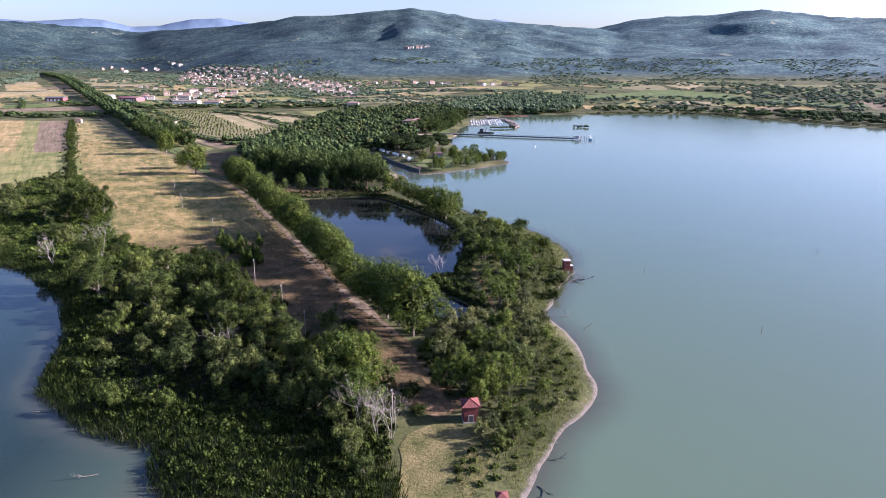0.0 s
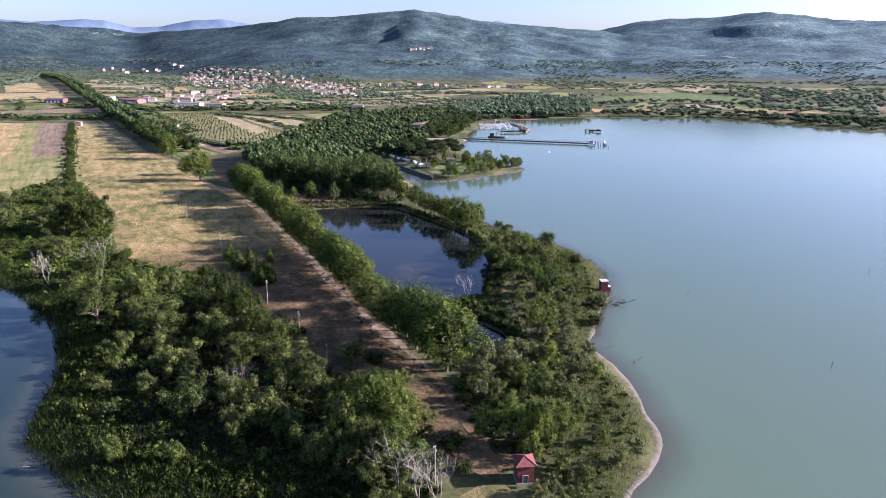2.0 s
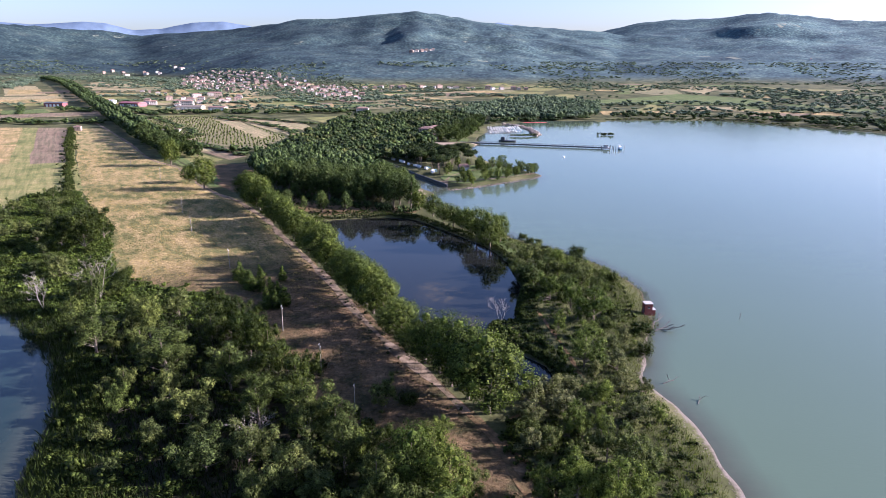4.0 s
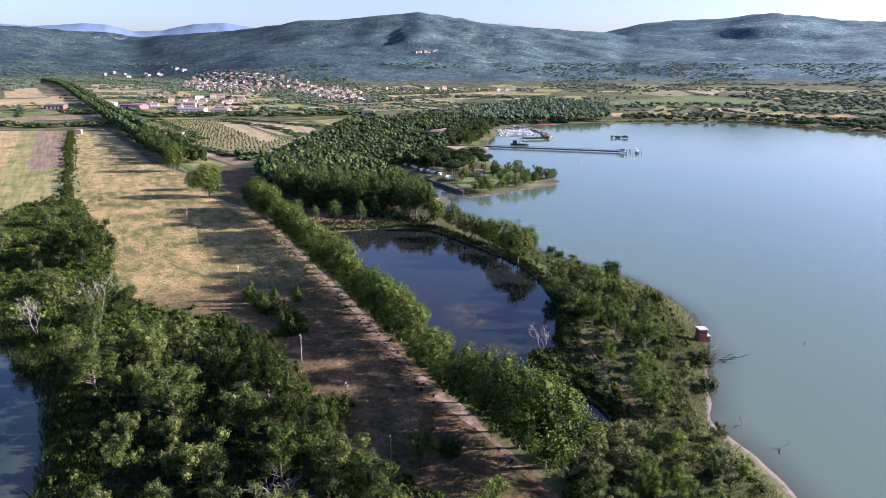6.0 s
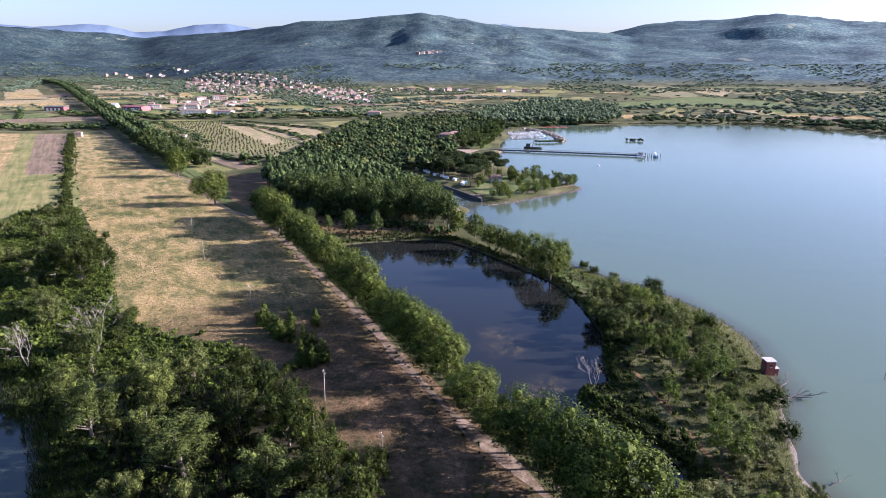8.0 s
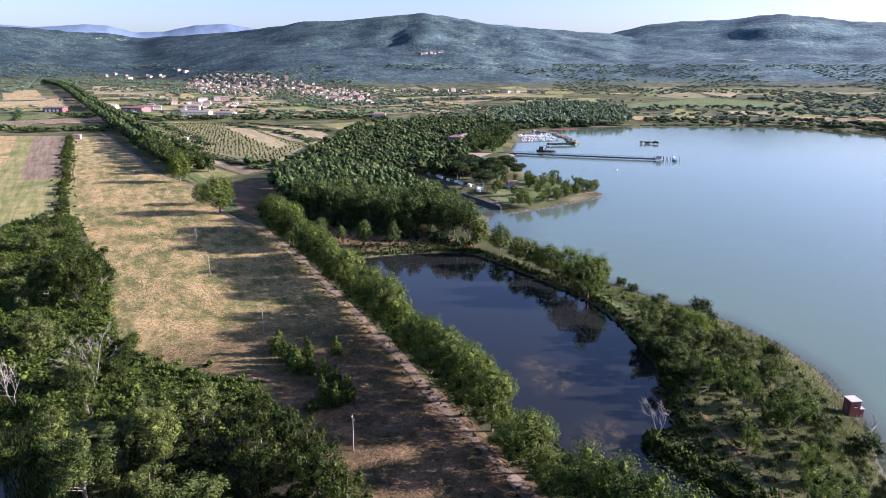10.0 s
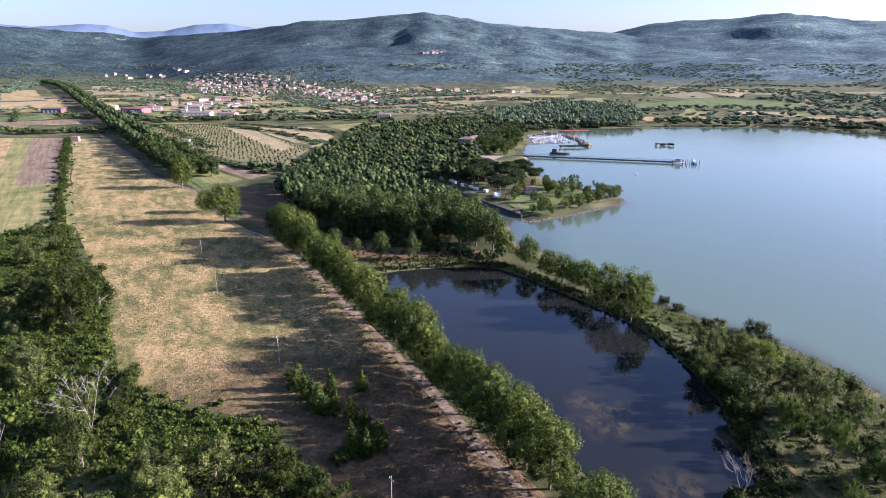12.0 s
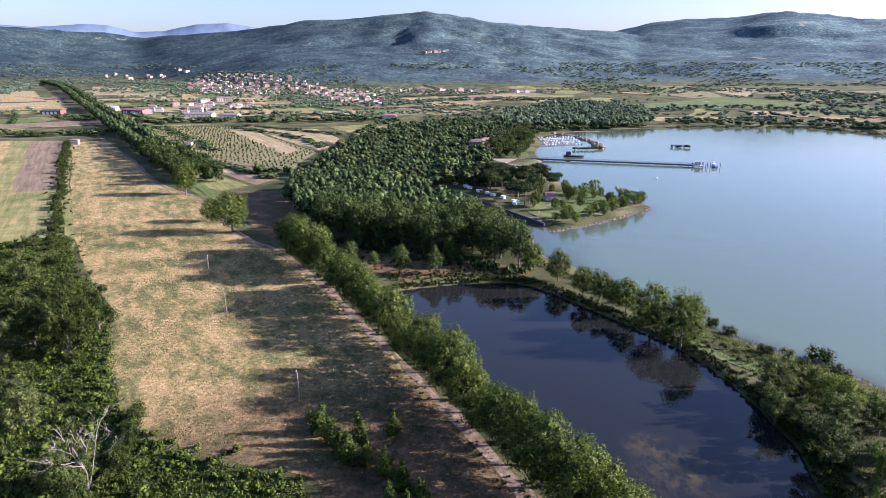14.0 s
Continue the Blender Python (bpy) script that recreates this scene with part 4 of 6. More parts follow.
def template(kind, h, w, count, size, blobs=None, core=0.66, stretch=1.0):
    s = Soup()
    bl = crown_blobs(kind, h, w)
    if blobs and kind == "heap":     # a round inner mass with clumps over its shoulders and top
        bl = [(0, 0, h * 0.52, w * 0.34, w * 0.34, h * 0.36)]
        for k in range(blobs - 1):
            a, r = k * 2.4 + rng.uniform(-0.4, 0.4), w * rng.uniform(0.17, 0.25)
            bl.append((w * 0.27 * math.cos(a), w * 0.27 * math.sin(a), h * rng.uniform(0.42, 0.8), r, r, r * h / w * rng.uniform(0.8, 1.1)))
    elif blobs:
        bl = bl[:blobs]
    for b in bl:
        s.put(ICO1[0] * np.array(b[3:6]) * core * (1 + 0.15 * np.sin(ICO1[0][:, :1] * 5 + b[2])) + np.array(b[:3]), ICO1[1])
    if count:
        p, d = lumpy_points(bl, count)
        leaves(s, p, d / np.maximum(np.linalg.norm(d, axis=1), 1e-6)[:, None] + rng.normal(0, 0.5, d.shape) + np.array((0, 0, 0.3)), size, stretch)
    return np.concatenate(s.v), np.array(s.f)


def merged(name, templates, spots, material, label, category):
    """Many small plants as one object: spots are x, y, width factor, height factor."""
    vs, ts, n = [], [], 0
    spots = np.array(spots, float)
    ground_z = np.maximum(terrain(spots[:, 0], spots[:, 1]), -0.1)
    for (x, y, w, h), z in zip(spots, ground_z):
        v, t = templates[int(rng.integers(len(templates)))]
        a = rng.uniform(0, 6.283)
        c, s = math.cos(a), math.sin(a)
        q = np.stack([(v[:, 0] * c - v[:, 1] * s) * w + x, (v[:, 0] * s + v[:, 1] * c) * w + y, v[:, 2] * h + z], -1)
        vs.append(q); ts.append(t + n); n += len(v)
    return tagged(fast_mesh(name, np.concatenate(vs), np.concatenate(ts), material), label, category, kind="stuff")


LOW = [template("mound", 1.0, 1.0, 66, 0.066, 5) for _ in range(8)]
TREE_A = [template("heap", 1.0, 1.0, 110, 0.06, 6, 0.8) for _ in range(5)]
TREE_B = [template("heap", 1.0, 1.0, 40, 0.09, 5, 0.8) for _ in range(5)]
SPECKQ = [template("heap", 1.0, 1.0, 14, 0.17, 3) for _ in range(6)]
SPECK = [template("mound", 1.0, 1.0, 0, 0.1, 3, 1.0) for _ in range(5)]
for shift in (0, 12):
    far_wood += [(x + shift, y + shift * 0.8, rng.uniform(5, 9), rng.uniform(4, 9)) for x, y in along([(p[0] + 3, p[1]) for p in AVENUE], 5.0, 1.8) if y < 900]
merged("woodland", TREE_A, [(x, y, w, h) for x, y, w, h in far_wood], M["poplar_mass"], "far rows of dark green trees", "trees")

NORTH = [(-211, 565), (-225, 741), (-200, 873), (-125, 960), (-85, 960), (-66, 860), (-60, 760), (-80, 700), (-84, 650), (-88, 620), (-76, 556), (-66, 532), (-78, 500), (-96, 505), (-112, 508), (-125, 490), (-165, 505), (-205, 500)]
spots = scatter(NORTH, 9.6)
pick = rng.random(len(spots))
for lo, hi, key, text in ((0, 0.55, "poplar", "dense dark green lakeside woodland"), (0.55, 0.8, "pine", "dark pines within the lakeside woodland"), (0.8, 1.0, "willow", "lighter olive trees within the lakeside woodland")):
    merged("woodland", TREE_A, [(x, y, rng.uniform(9, 14), rng.uniform(7, 12)) for (x, y), q in zip(spots, pick) if lo <= q < hi], M[key + "_mass"], text, "trees")
TOWNLAND = [(-1250, 2300), (-1080, 2280), (-900, 2150), (-640, 1900), (-400, 1780), (-280, 1600), (-290, 1240), (-420, 1230), (-600, 1420), (-820, 1480)]
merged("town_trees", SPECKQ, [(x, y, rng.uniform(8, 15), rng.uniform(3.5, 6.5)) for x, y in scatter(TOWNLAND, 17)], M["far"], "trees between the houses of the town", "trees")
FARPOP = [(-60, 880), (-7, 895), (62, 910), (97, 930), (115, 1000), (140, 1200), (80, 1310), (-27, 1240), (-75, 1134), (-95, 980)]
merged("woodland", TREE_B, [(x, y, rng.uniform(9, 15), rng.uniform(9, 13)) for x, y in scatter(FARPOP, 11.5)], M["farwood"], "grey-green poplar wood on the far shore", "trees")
belts = []
for line, width, gap in (([(-42, 838), (-12, 870), (18, 908), (60, 912), (95, 924)], 14, 5), ([(-800, 770), (-590, 760), (-470, 800)], 40, 9), ([(-700, 960), (-530, 930), (-440, 945), (-333, 960), (-240, 990)], 34, 9), ([(-560, 1010), (-430, 1060), (-330, 1040), (-260, 1000)], 24, 10),
                         ([(109, 1190), (200, 1200), (264, 1160), (300, 1110), (377, 1113), (520, 1116)], 30, 10), ([(125, 965), (200, 960), (280, 955), (330, 925), (400, 850), (470, 790)], 30, 6), ([(130, 1010), (220, 1000), (320, 985), (420, 930), (520, 860)], 44, 9),
                         ([(-230, 800), (-232, 880), (-225, 960)], 20, 9), ([(-1205, 1454), (-1530, 1976)], 60, 16), ([(404, 1480), (470, 1420), (505, 1200), (560, 1100)], 60, 12), ([(480, 1420), (590, 1500), (760, 1350)], 120, 13),
                         ([(-300, 1240), (-250, 1330), (-190, 1400), (-60, 1420), (60, 1400)], 50, 11), ([(-1000, 1900), (-1300, 2150), (-1500, 2350)], 90, 16), ([(-250, 545), (-215, 548), (-190, 520)], 10, 5),
                         ([(-540, 870), (-480, 840), (-380, 720), (-330, 650)], 9, 8), ([(-400, 860), (-300, 770), (-235, 680)], 8, 7), ([(-395, 880), (-255, 800)], 8, 8), ([(-330, 612), (-228, 527)], 6, 6),
                         ([(-600, 1100), (-500, 1150), (-420, 1200), (-340, 1240)], 16, 14), ([(-820, 1250), (-680, 1300), (-560, 1330)], 26, 15), ([(230, 1560), (330, 1520), (420, 1500)], 22, 14), ([(120, 1090), (230, 1100), (330, 1080), (470, 1040)], 24, 9), ([(280, 1240), (420, 1260), (560, 1200)], 26, 10), ([(-20, 1330), (80, 1350), (200, 1390)], 26, 10), ([(115, 1150), (209, 1221), (293, 1255)], 44, 8), ([(293, 1255), (340, 1235), (430, 1145), (500, 1010)], 58, 7),
                         ([(135, 968), (207, 1014), (296, 1042), (354, 995), (420, 925), (490, 850)], 26, 7), ([(580, 1700), (595, 1500), (610, 1340), (640, 1180), (660, 1000)], 130, 8)):
    for x, y in along(line, gap, 1):
        for _ in range(max(1, int(width / 11))):
            belts.append((x + rng.uniform(-0.5, 0.5) * width, y + rng.uniform(-0.5, 0.5) * width, rng.uniform(8, 15), rng.uniform(3.5, 8) if width > 9 else rng.uniform(2, 3.5)))
for _ in range(70):                  # hedgerows along the field edges of the plain
    r, a = rng.uniform(950, 1750), radians(rng.uniform(-40, -2))
    q = HUB + r * np.array((math.sin(a), math.cos(a)))
    turn, length = radians(rng.choice((38, 128)) + rng.normal(0, 5)), rng.uniform(60, 220)
    for d in np.arange(0, length, 8.0):
        x, y = q + d * np.array((math.cos(turn), math.sin(turn))) + rng.normal(0, 2, 2)
        if inside([x], [y], LAND)[0] > 20:
            belts.append((x, y, rng.uniform(6, 12), rng.uniform(2.5, 6)))
belts = [b for b in belts if b[0] < 100 or b[1] < 950 or rng.random() < 0.34]
merged("woodland", TREE_A, [b for b in belts if b[1] < 1000], M["poplar_mass"], "dark green tree belts between fields", "trees")
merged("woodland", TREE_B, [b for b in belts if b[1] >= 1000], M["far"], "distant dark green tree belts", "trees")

# trees over the plain, the town and the hills
dots = []
for _ in range(14000):
    a, r = radians(rng.uniform(-41, 31)), math.sqrt(rng.uniform(1050 ** 2, 3300 ** 2))
    x, y = HUB[0] + r * math.sin(a), HUB[1] + r * math.cos(a)
    if fbm(x, y, 170, 77) + 0.00010 * (r - 1400) > rng.uniform(0.54, 0.62) + (0.06 if r < 1650 else 0):
        dots.append((x, y, rng.uniform(8, 18), rng.uniform(4, 7)))
dots = [d for d, k in zip(dots, inside([d[0] for d in dots], [d[1] for d in dots], LAND) > 15) if k]
dots = [d for d in dots if height(d[0], d[1]) < 75][:4500]
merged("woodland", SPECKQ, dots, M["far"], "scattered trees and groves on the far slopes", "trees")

ROAD_LINE = rounded(ROAD, 6, closed=False)


def clear_of_track(p, gap=3.0):
    d = np.min(np.hypot(p[:, None, 0] - ROAD_LINE[None, :, 0], p[:, None, 1] - ROAD_LINE[None, :, 1]), axis=1)
    return d > gap


low_west = [(x, y, 1.5 + 4.6 * rng.random() ** 1.6, 0.6 + 2.5 * rng.random() ** 2) for x, y in scatter(SCRUB_WEST, 2.7) if height(x, y) > 0.25]
merged("undergrowth", LOW, [q for q in low_west if q[1] < 192 + 0.1 * (q[0] + 100)], M["shrub"], "tangled green undergrowth and bramble", "undergrowth")
merged("undergrowth", LOW, [(x, y, w, h * 0.8) for x, y, w, h in low_west if y >= 192 + 0.1 * (x + 100)], M["bramble"], "sunlit bright green bramble carpet", "undergrowth")
FRONT = [(-46, 120), (-30, 103), (-20, 96), (-15, 100), (-15, 112), (-20, 124), (-33, 138), (-50, 152), (-60, 148)]
merged("undergrowth", LOW, [(x, y, rng.uniform(1.8, 4.2), rng.uniform(0.8, 3.0)) for x, y in scatter(FRONT, 2.2)], M["shrub"], "dense dark thicket under the trees", "undergrowth")
fringe = [(x - 3 + rng.normal(0, 2), y + rng.normal(0, 2), rng.uniform(1.6, 3.8), rng.uniform(0.6, 2.0)) for x, y in along([(-268, 375), (-231, 329), (-194, 289), (-176, 260), (-160, 239), (-146, 225), (-125, 218), (-106, 213)], 1.1, 0.8)]
merged("undergrowth", LOW, fringe, M["bramble"], "green weeds along the field edge", "undergrowth")
low_east = [(x, y, rng.uniform(1.2, 3.4), 0.4 + 1.5 * rng.random() ** 1.8) for x, y in scatter(SCRUB_EAST, 3.1, clear_of_track) if height(x, y) > 0.25]
merged("undergrowth", LOW, low_east, M["sedge"], "low grey-green scrub along the shore", "undergrowth")
merged("undergrowth", LOW, [(x, y, rng.uniform(1.8, 3.6), rng.uniform(0.7, 1.9)) for x, y in scatter([(-13, 152), (-16, 141), (-10, 129), (-5, 120), (4, 116), (6, 130), (-1, 148)], 2.0)], M["shrub"], "dense green bramble near the hut", "undergrowth")
merged("reed_bank", LOW, [(x, y, rng.uniform(4, 9), rng.uniform(1.2, 2.6)) for x, y in along([(118, 922), (152, 930), (200, 934), (268, 938), (302, 919), (328, 876), (384, 820), (446, 760)], 3.2, 2.0)], M["sedge"], "pale green reeds on the far shore", "reeds")
DIKE = [(-8, 262), (-4, 230), (-6, 205), (0, 172), (-8, 160), (-14, 160), (-3, 168), (-2, 176), (-10, 187), (-16, 194), (-19, 201), (-12, 204), (-9, 226), (-9, 250)]
merged("undergrowth", LOW, [(x, y, rng.uniform(1.4, 3.0), rng.uniform(0.4, 1.4)) for x, y in scatter(DIKE, 1.7) if height(x, y) > 0.15], M["shrub"], "rough grass on the pond bank", "undergrowth")
BANK_N = [(-12, 262), (-20, 280), (-33, 298), (-46, 312), (-60, 330), (-72, 336), (-90, 334), (-112, 326), (-114, 332), (-90, 342), (-66, 342), (-54, 330), (-40, 316), (-26, 298), (-14, 278), (-8, 264)]
merged("undergrowth", LOW, [(x, y, rng.uniform(1.5, 3.2), rng.uniform(0.5, 1.4)) for x, y in scatter(BANK_N, 2.4) if height(x, y) > 0.2], M["shrub"], "rough green growth along the pond dike", "undergrowth")
POND_RING = np.concatenate([np.linspace(a, b, 4, endpoint=False) for a, b in zip(POND, np.roll(POND, -1, 0))])
out_dir = np.roll(POND_RING, -2, 0) - np.roll(POND_RING, 2, 0)
out_dir = np.stack([out_dir[:, 1], -out_dir[:, 0]], -1) / np.linalg.norm(out_dir, axis=1)[:, None]
side_of = np.sign(inside(*(POND_RING + out_dir).T, POND))[:, None]
ring_spots = [(*(p - side * o * rng.uniform(0.1, 2.6)), rng.uniform(1.0, 2.2), rng.uniform(0.6, 1.7)) for p, o, side in zip(POND_RING, out_dir, side_of) for _ in range(3)]
merged("undergrowth", LOW, ring_spots, M["shrub"], "dark sedge and bramble hanging over the pond edge", "undergrowth")
CREST = [(-19, 200), (-15, 196), (-10, 193), (-5, 189), (-1, 184), (0, 178), (1, 171), (2, 166)]
merged("undergrowth", LOW, [(x, y, rng.uniform(1.6, 3.0), rng.uniform(1.2, 2.6)) for x, y in along(CREST, 0.8, 0.7)], M["bramble"], "bramble hedge on the crest of the pond dike", "undergrowth")
merged("undergrowth", LOW, [(x, y, rng.uniform(3.5, 6.5), rng.uniform(2.5, 5.5)) for x, y in along([(-146, 376), (-130, 368), (-112, 358), (-92, 351), (-78, 346), (-66, 340), (-60, 348)], 2.2, 1.2)], M["poplar_mass"], "leafy skirt along the edge of the grove", "undergrowth")
hedge = [(x + rng.normal(0, 2.5), y + rng.normal(0, 2.5), rng.uniform(1.8, 4.0), rng.uniform(0.8, 2.4)) for x, y in along([(-506, 704), (-346, 475), (-276, 376), (-232, 322)], 1.5, 1.2)]
merged("undergrowth", LOW, hedge, M["shrub"], "weedy hedge strip between fields", "undergrowth")
TIPZONE = [(-56, 92), (-48, 82), (-34, 76), (-16, 74), (-10, 84), (-14, 98), (-20, 106), (-45, 110), (-72, 112), (-90, 120), (-98, 128), (-96, 116), (-80, 104), (-62, 100)]
merged("undergrowth", LOW, [(x, y, rng.uniform(1.5, 4.0), rng.uniform(1.0, 2.6)) for x, y in scatter(TIPZONE, 2.6) if height(x, y) > 0.2], M["shrub"], "tangled shrubs among the reeds", "undergrowth")
side = [(x - 5.2 + rng.normal(0, 0.7), y - 3.2 + rng.normal(0, 0.7), rng.uniform(0.5, 1.5), rng.uniform(0.25, 0.7)) for x, y in along(ROW, 1.1, 0.9)]
merged("undergrowth", LOW, [q for q in side if rng.random() < 0.6], M["reed"], "tall weeds beside the track", "undergrowth")
under_row = [(x + 2 + rng.normal(0, 1.5), y + rng.normal(0, 1.5), rng.uniform(1.6, 3.4), rng.uniform(0.7, 2.0)) for x, y in along(ROW, 1.3, 0.8)]
merged("undergrowth", LOW, under_row, M["shrub"], "weeds and suckers under the tree row", "undergrowth")


def blades(name, spots, tall, spread, per, material, label, category, width=0.05, tips=0.35):
    """Tufts of narrow upright blades, three-sided, as one object."""
    p = np.repeat(np.array(spots, float)[:, :2], per, 0)
    p = p + rng.normal(0, spread, p.shape)
    z = terrain(p[:, 0], p[:, 1])
    p, z = p[z > -0.25], z[z > -0.25]
    n = len(p)
    a = rng.uniform(0, 6.283, n)
    h = tall * rng.uniform(0.55, 1.25, n)
    side = np.stack([np.cos(a), np.sin(a)], -1) * (width * h)[:, None]
    lean = rng.normal(0, tips, (n, 2)) * h[:, None]
    base = np.concatenate([p, (z - 0.05)[:, None]], 1)
    v = np.stack([base - np.c_[side, np.zeros(n)], base + np.c_[side, np.zeros(n)], base + np.c_[lean * 0.5, h * 0.7] + np.c_[side, np.zeros(n)] * 0.8, base + np.c_[lean, h]], 1)
    k = np.arange(n)[:, None] * 4
    t = np.concatenate([k + np.array([[0, 1, 2]]), k + np.array([[0, 2, 3]])])
    return tagged(fast_mesh(name, v.reshape(-1, 3), t, material), label, category, kind="stuff")


SHORE_W = [(-232, 218), (-180, 196), (-150, 182), (-130, 164), (-114, 142), (-100, 114), (-78, 99), (-62, 96), (-60, 90), (-50, 80), (-34, 73), (-14, 70), (-8, 82), (-14, 96), (-20, 104), (-45, 108), (-70, 112), (-88, 120), (-98, 136), (-112, 158), (-130, 182), (-160, 204), (-210, 226)]
blades("reed_bed", scatter(SHORE_W, 1.15), 1.6, 0.5, 13, M["reed"], "tall green reeds along the lake margin", "reeds", 0.03, 0.22)
SHORE_E = [(8, 88), (14, 101), (20, 116), (26, 128), (25, 145), (21, 165), (19, 176), (24, 192), (30.5, 209), (32.8, 236), (27, 259), (10, 282), (-7, 301), (-18, 312), (-10, 288), (6, 270), (16, 250), (20, 230), (16, 200), (10, 170), (14, 150), (16, 132), (8, 108)]
blades("reed_bed", scatter(SHORE_E, 1.3), 0.75, 0.5, 14, M["sedge"], "yellow-green grasses along the eastern shore", "reeds", 0.035, 0.25)
blades("reed_bed", scatter(SCRUB_EAST, 1.3, clear_of_track), 0.65, 0.5, 12, M["bramble"], "fresh green grass between the shore shrubs", "grass", 0.05, 0.3)
blades("reed_bed", scatter([(-128, 190), (-116, 164), (-102, 138), (-84, 118), (-60, 108), (-34, 106), (-44, 122), (-70, 146), (-92, 178), (-106, 204)], 1.6), 1.5, 0.6, 10, M["reed"], "dark reeds and sedge under the willows", "reeds", 0.05, 0.25)
blades("reed_bed", scatter([(-9, 262), (-4, 232), (-5, 205), (1, 172), (-8, 160), (-3, 168), (-2, 176), (-10, 187), (-16, 194), (-11, 204), (-9, 226), (-10, 250)], 1.1), 0.7, 0.5, 10, M["bramble"], "rank green grass on the pond dike", "grass", 0.07, 0.4)
BRAMBLE = [(-222, 228), (-182, 209), (-152, 192), (-128, 197), (-104, 208), (-106, 214), (-125, 218), (-146, 225), (-160, 240), (-176, 262), (-196, 292), (-232, 326), (-266, 372), (-286, 358), (-258, 290)]
blades("bramble_carpet", scatter(BRAMBLE, 1.25), 0.75, 0.6, 13, M["bramble"], "dense green bramble and nettle carpet", "undergrowth", 0.16, 0.7)
DRY = [(-268, 377), (-231, 331), (-193, 290), (-175, 260), (-160, 240), (-147, 226), (-105, 215), (-78, 176), (-48, 143), (-18, 118), (-8, 134), (-31, 167), (-60, 210), (-88, 254), (-128, 313), (-182, 376), (-220, 420)]
tufts = scatter(DRY, 1.15, clear_of_track)
green_tuft = fbm(tufts[:, 0], tufts[:, 1], 15, 55) > 0.52
STRAW_BLADE = leaf_material("straw_blades", (0.28, 0.205, 0.085), (0.48, 0.36, 0.165), 0.2)
GREEN_BLADE = leaf_material("grass_blades", (0.07, 0.085, 0.022), (0.18, 0.19, 0.06), 0.25)
rest = scatter([(-380, 532), (-353, 494), (-268, 377), (-220, 420), (-204, 402), (-250, 463), (-300, 507), (-340, 555)], 2.4, clear_of_track)
blades("dry_grass", rest, 0.45, 0.9, 6, STRAW_BLADE, "dry straw grass tufts farther along", "grass", 0.2, 0.9)
brown = tufts[:, 1] < 212 - 0.25 * (tufts[:, 0] + 80)
BROWN_BLADE = leaf_material("brown_blades", (0.08, 0.06, 0.03), (0.28, 0.19, 0.09), 0.15)
blades("dry_grass", tufts[brown], 0.4, 0.6, 5, BROWN_BLADE, "reddish brown rough grass near the wood", "grass", 0.1, 0.6)
green_tuft, tufts = green_tuft[~brown], tufts[~brown]
blades("dry_grass", tufts[~green_tuft], 0.34, 0.6, 6, STRAW_BLADE, "dry straw grass tufts", "grass", 0.16, 0.9)
blades("meadow_grass", tufts[green_tuft], 0.36, 0.6, 6, GREEN_BLADE, "greener grass patches in the dry field", "grass", 0.18, 0.9)

OLIVE_ROWS = []
for k in range(34):
    q0, q1 = np.array((-600, 840.0)) + (k - 16) * 8.0 * np.array((0.563, 0.826)), np.array((-180, 554.0)) + (k - 16) * 8.0 * np.array((0.563, 0.826))
    for f in np.arange(0, 1, 0.0125):
        OLIVE_ROWS.append((*(q0 + (q1 - q0) * f + rng.normal(0, 0.5, 2)), rng.uniform(2.6, 4.2), rng.uniform(2.0, 3.2)))
VINE_PLAN = [(-543, 866), (-407, 880), (-240, 662), (-229, 558), (-300, 593), (-360, 638)]
keep = inside([q[0] for q in OLIVE_ROWS], [q[1] for q in OLIVE_ROWS], VINE_PLAN) > 2
STRIPS = [[(-407, 845), (-385, 861), (-256, 665), (-263, 642)], [(-374, 862), (-339, 852), (-230, 683), (-243, 674)], [(-319, 854), (-299, 856), (-245, 760), (-240, 717)]]
for plan in STRIPS:
    keep &= inside([q[0] for q in OLIVE_ROWS], [q[1] for q in OLIVE_ROWS], plan) < 0
    patch("field", plan, M["pale"], 0.14, "pale mown strip between olive rows", wobble=1.5)
merged("olive_rows", SPECK, [q for q, ok in zip(OLIVE_ROWS, keep) if ok], M["willow"], "parallel rows of small olive trees", "olive trees")

# ---- fields of the plain ----
quilt = 0
for _ in range(260):
    r, a = rng.uniform(1020, 1950), radians(rng.uniform(-40, 28))
    x, y = HUB[0] + r * math.sin(a), HUB[1] + r * math.cos(a)
    w, d, turn = rng.uniform(30, 80), rng.uniform(60, 170), radians(rng.choice((38, 128)) + rng.normal(0, 5)) if a < 0 else radians(rng.choice((75, 165)) + rng.normal(0, 5))
    corners = [(x + u * w / 2 * math.cos(turn) - t * d / 2 * math.sin(turn), y + u * w / 2 * math.sin(turn) + t * d / 2 * math.cos(turn)) for u, t in ((-1, -1), (1, -1), (1, 1), (-1, 1))]
    if min(inside([c[0] for c in corners], [c[1] for c in corners], LAND)) < 60 or max(height(*c) for c in corners) > 20 or max(inside([x], [y], FARPOP)[0], inside([x], [y], NORTH)[0]) > -60:
        continue
    quilt += 1
    if a > radians(2) and rng.random() < 0.45:
        continue
    key = str(rng.choice(["pale", "straw", "meadow", "lush", "fallow", "vines"], p=(0.16, 0.2, 0.28, 0.14, 0.12, 0.1) if a < radians(2) else (0.06, 0.08, 0.4, 0.36, 0.05, 0.05)))
    patch("field", corners, M[key], 0.25 + 0.002 * quilt, dict(pale="pale harvested field on the plain", straw="dry straw field on the plain", meadow="mown meadow on the plain", lush="green crop on the plain", fallow="brown ploughed field on the plain", vines="vine rows on the plain")[key], wobble=3, per=8)
